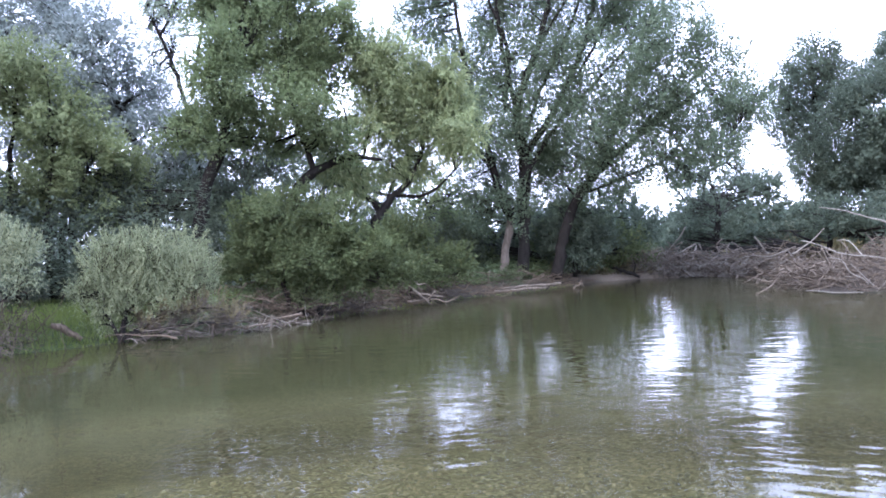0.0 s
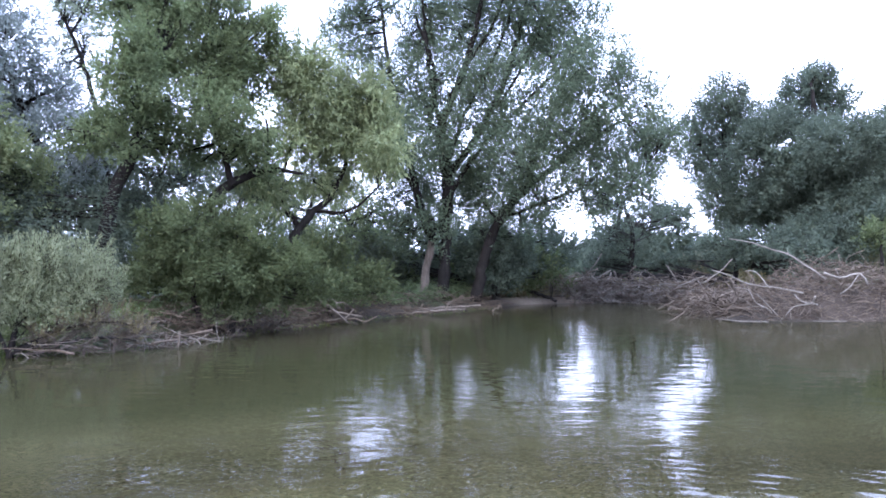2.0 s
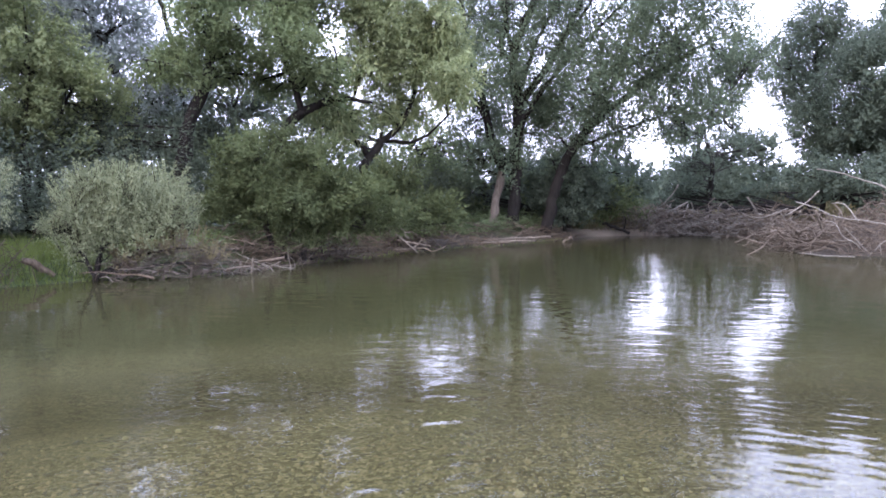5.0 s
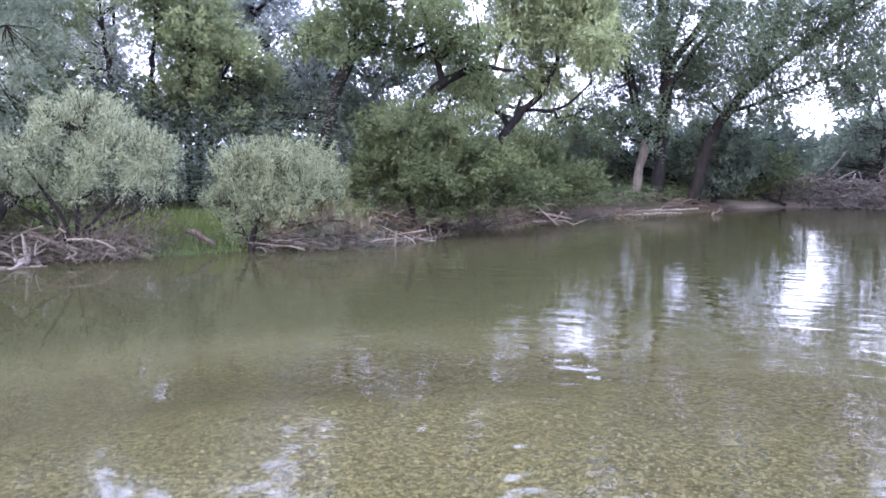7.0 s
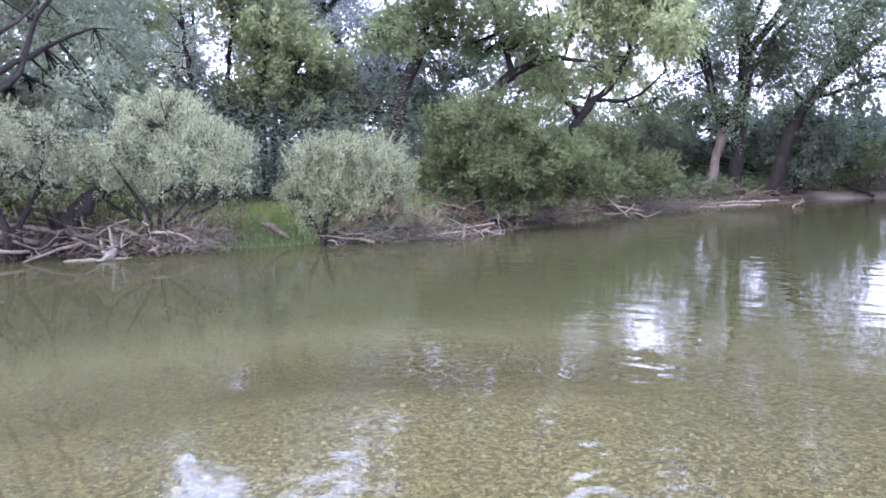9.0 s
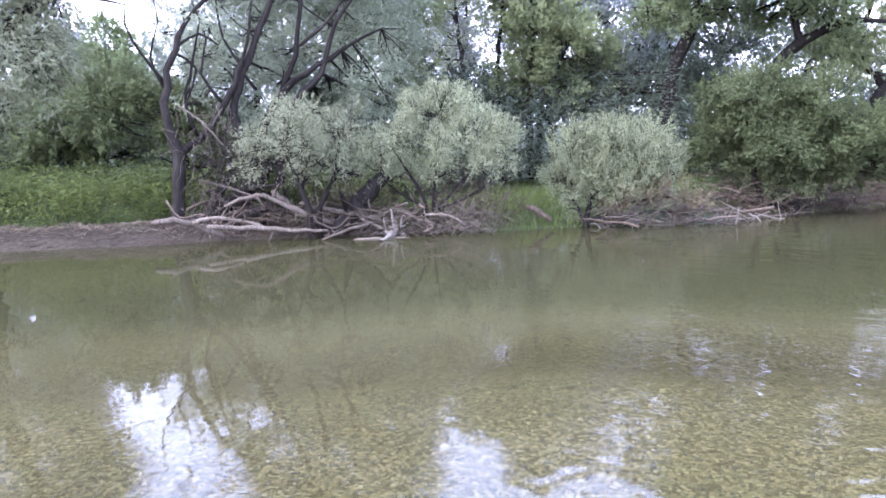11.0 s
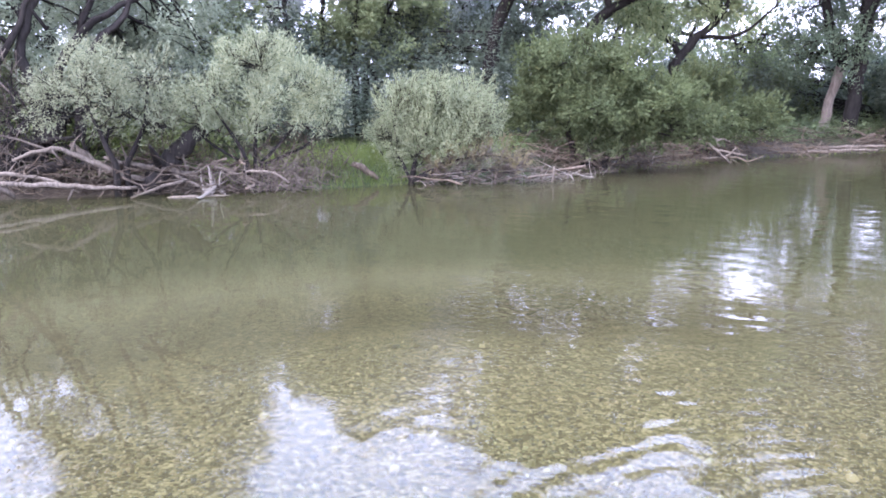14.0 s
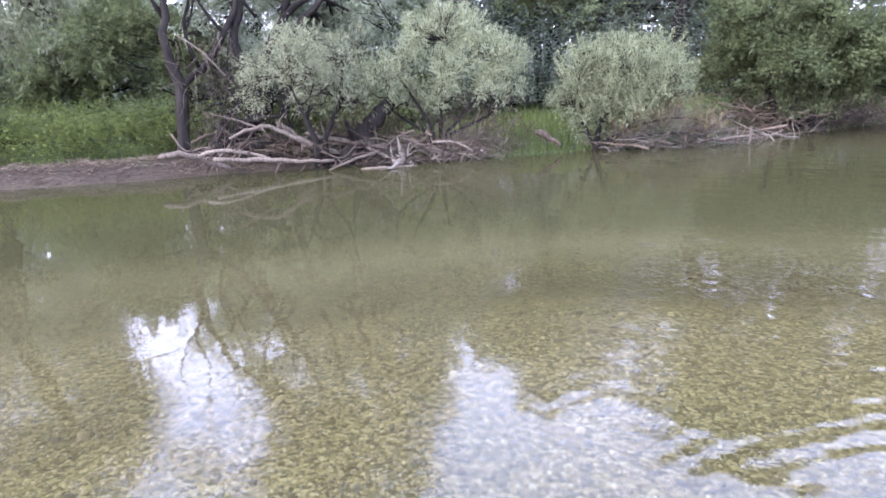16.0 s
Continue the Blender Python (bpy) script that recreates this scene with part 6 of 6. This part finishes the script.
brush("brushwood", "brown dead branches along the shaded bank", 420, along([(-4.9, 14.3), (-3.6, 17.5), (-2.0, 20.9), (0.4, 23.9), (2.4, 27.0)], 0.3, 0.4), M_DRIFT_BROWN, 0.9, 0.012, 177)
brush("dead_tangle", "dark tangle of dead stems and vines beside the forked willow", 230, along([(-12.3, 7.6), (-11.8, 8.1), (-11.2, 8.6)], 0.22, 1.7), M_BARK, 0.9, 0.010, 185, 1.6)
brush("dead_tangle", "grey tangle of thin vines hanging in the willow stems", 110, along([(-12.4, 7.4), (-11.9, 7.9)], 0.2, 2.1), M_DRIFT, 0.8, 0.008, 186, 1.6)
brush("brushwood", "dry brown twigs hanging over the undercut bank", 260, along([(-5.5, 14.4), (-4.7, 15.0), (-3.7, 16.5), (-2.9, 18.2), (-1.9, 20.4)], 0.22, 0.5), M_DRIFT_BROWN, 0.8, 0.009, 187, 0.5)
brush("twig_litter", "pale flood debris and curled leaves on the mud", 900, along([(-19.5, -0.3), (-17.0, 2.6), (-15.0, 4.9), (-13.4, 6.6), (-12.0, 7.5)], 0.35, 0.05), M_TWIG, 0.18, 0.010, 188, 0.35)
brush("twig_litter", "short twigs and dead leaves scattered on the mud", 900, along([(-17.5, 1.8), (-15.4, 3.9), (-13.6, 5.7), (-12.2, 7.0)], 0.45, 0.03), M_DRIFT_BROWN, 0.22, 0.006, 179, 0.08)
brush("brushwood", "thin bare stems standing under the willow bushes", 330, along([(-11.0, 8.6), (-9.9, 9.6), (-8.7, 10.7), (-7.9, 11.0)], 0.35, 0.8), M_DRIFT_BROWN, 0.8, 0.008, 180, 1.3)
brush("brushwood", "pale curved twigs lying along the waterline", 60, along([(-6.7, 11.9), (-5.2, 12.9), (-4.5, 14.1), (-3.4, 17.1)], 0.12, 0.15), M_DRIFT_PALE, 0.6, 0.009, 183, 0.5)
brush("brushwood", "upright fan of dead twigs beside the silver willow", 160, along([(-8.6, 10.0), (-7.9, 10.6)], 0.2, 0.5), M_DRIFT, 0.7, 0.007, 178, 1.2)


def branch_kind(seed, length, radius, material, label, group):
    """A bent dead branch with a few side twigs, lying along x with its middle at the origin."""
    rng = np.random.default_rng(seed)
    root = tagged(new("dead_branch"), label, "driftwood", group)
    x = np.linspace(-0.5, 0.5, 6) * length
    pts = [(a, *(rng.normal(size=2) * length * 0.05), radius * (1.15 - 0.16 * k)) for k, a in enumerate(x)]
    main = smooth_line(pts, length / 16)
    part_np("stem", tubes_mesh("stem", [main], material, 7, 0.10, seed), root)
    for k in range(4):
        s = main[rng.integers(4, len(main) - 2)]
        w = unit(np.array([0.7, *rng.normal(size=2)]))
        L = length * rng.uniform(0.15, 0.4)
        e = s[:3] + w * L
        m = (s[:3] + e) / 2 + rng.normal(size=3) * L * 0.1
        part_np("twig", tubes_mesh("twig", [smooth_line([(*s[:3], s[3] * 0.6), (*m, s[3] * 0.45), (*e, 0.004)], L / 5)], material, 5, 0.08, seed + k), root)
    return root


def lay(kinds, n, place, seed, tilt=14):
    """Copies of the kinds of branch over a place, each one turned and tilted at random; the first ones are the originals."""
    rng = np.random.default_rng(seed)
    for k in range(n):
        x, y, z = place(rng)
        m = pose(x, y, z + 0.05, 0, float(rng.normal() * tilt), float(rng.uniform(0, 360)))
        if k < len(kinds):
            kinds[k].matrix_basis = m
        else:
            copy_thing(kinds[k % len(kinds)], m)


heap_kinds = [branch_kind(300 + k, 1.3 + 0.25 * k, 0.015 + 0.003 * (k % 3), (M_DRIFT, M_TWIG, M_DRIFT_PALE)[k % 3], "grey dead branch lying on the brushwood heap", "branches on the heap") for k in range(5)]
lay(heap_kinds, 46, on_heap(12.2, 20.4, 3.4, 1.7, 1.25), 311, 26)
low_kinds = [branch_kind(320 + k, 1.4 + 0.3 * k, 0.02 + 0.004 * (k % 3), (M_DRIFT, M_TWIG)[k % 2], "weathered dead branch on the low brushwood", "branches beside the heap") for k in range(3)]
lay(low_kinds, 26, along([(8.4, 20.2), (9.6, 23), (11.4, 27.5)], 0.6, 0.6), 312, 14)
dam_kinds = [branch_kind(330 + k, 1.6 + 0.4 * k, 0.028 + 0.004 * (k % 3), (M_DRIFT_PALE, M_DRIFT, M_TWIG)[k % 3], "bleached dead branch in the log dam", "branches of the dam") for k in range(4)]
lay(dam_kinds, 40, along([(11.2, 28.2), (8.6, 31.0), (5.9, 31.4)], 0.5, 0.8), 313, 22)
jam_kinds = [branch_kind(340 + k, 0.8 + 0.25 * k, 0.014 + 0.003 * (k % 3), (M_DRIFT_BROWN, M_TWIG, M_DRIFT_BROWN)[k % 3], "thin dead branch caught between the driftwood logs", "branches of the left jam") for k in range(5)]
lay(jam_kinds, 30, along([(-11.9, 7.3), (-11.0, 8.2), (-9.8, 9.3), (-8.6, 10.2)], 0.22, 0.35), 314, 18)
bank_kinds = [branch_kind(350 + k, 0.9 + 0.3 * k, 0.015 + 0.004 * (k % 3), (M_DRIFT_BROWN, M_DRIFT_BROWN, M_TWIG)[k % 3], "brown dead branch on the shaded bank", "branches on the shaded bank") for k in range(4)]
lay(bank_kinds, 34, along([(-6.4, 12.4), (-5.0, 13.4), (-4.6, 14.4), (-3.4, 17.4), (-1.7, 20.8), (0.7, 23.9), (2.6, 26.8)], 0.3, 0.12), 315, 8)


# ---------------------------------------------------------------- gravel
def pebbles(n, seed):
    rng = np.random.default_rng(seed)
    az = rng.uniform(radians(-40), radians(82), n)
    r = 1.1 + 5.9 * rng.beta(1.15, 1.9, n)
    p = np.c_[-np.sin(az) * r, np.cos(az) * r]
    z = ground_height(p)
    size = rng.lognormal(math.log(0.0095), 0.42, n) * (1 + 0.05 * r)
    a = rng.uniform(0, 6.28, n)
    k = 4
    ang = np.arange(k) * 2 * np.pi / k
    lx = np.stack([np.cos(ang), np.sin(ang)], -1)
    base = lx[None] * (1 + 0.22 * rng.uniform(-1, 1, (n, k, 1)))
    base[..., 1] *= rng.uniform(0.55, 1.0, (n, 1))
    ca, sa = np.cos(a)[:, None], np.sin(a)[:, None]
    base = np.stack([base[..., 0] * ca - base[..., 1] * sa, base[..., 0] * sa + base[..., 1] * ca], -1)
    V = np.zeros((n, 2 * k + 1, 3))
    s = size[:, None, None]
    V[:, :k, :2] = base * s
    V[:, k:2 * k, :2] = base * s * 0.72
    V[:, k:2 * k, 2] = size[:, None] * 0.55
    V[:, 2 * k, 2] = size * 0.72
    V[:, :k, 2] = -0.004
    V[..., :2] += p[:, None]
    V[..., 2] += z[:, None]
    t = []
    for e in range(k):
        f = (e + 1) % k
        t += [(e, f, k + f), (e, k + f, k + e), (k + e, k + f, 2 * k)]
    F = (np.array(t)[None] + (np.arange(n) * (2 * k + 1))[:, None, None]).reshape(-1, 3)
    return tagged(new("gravel", mesh_np("gravel", V.reshape(-1, 3), F, M_PEBBLE, smooth=True)), "ochre and brown pebbles on the shallow river bed", "gravel", kind="stuff")


pebbles(23000, 181)
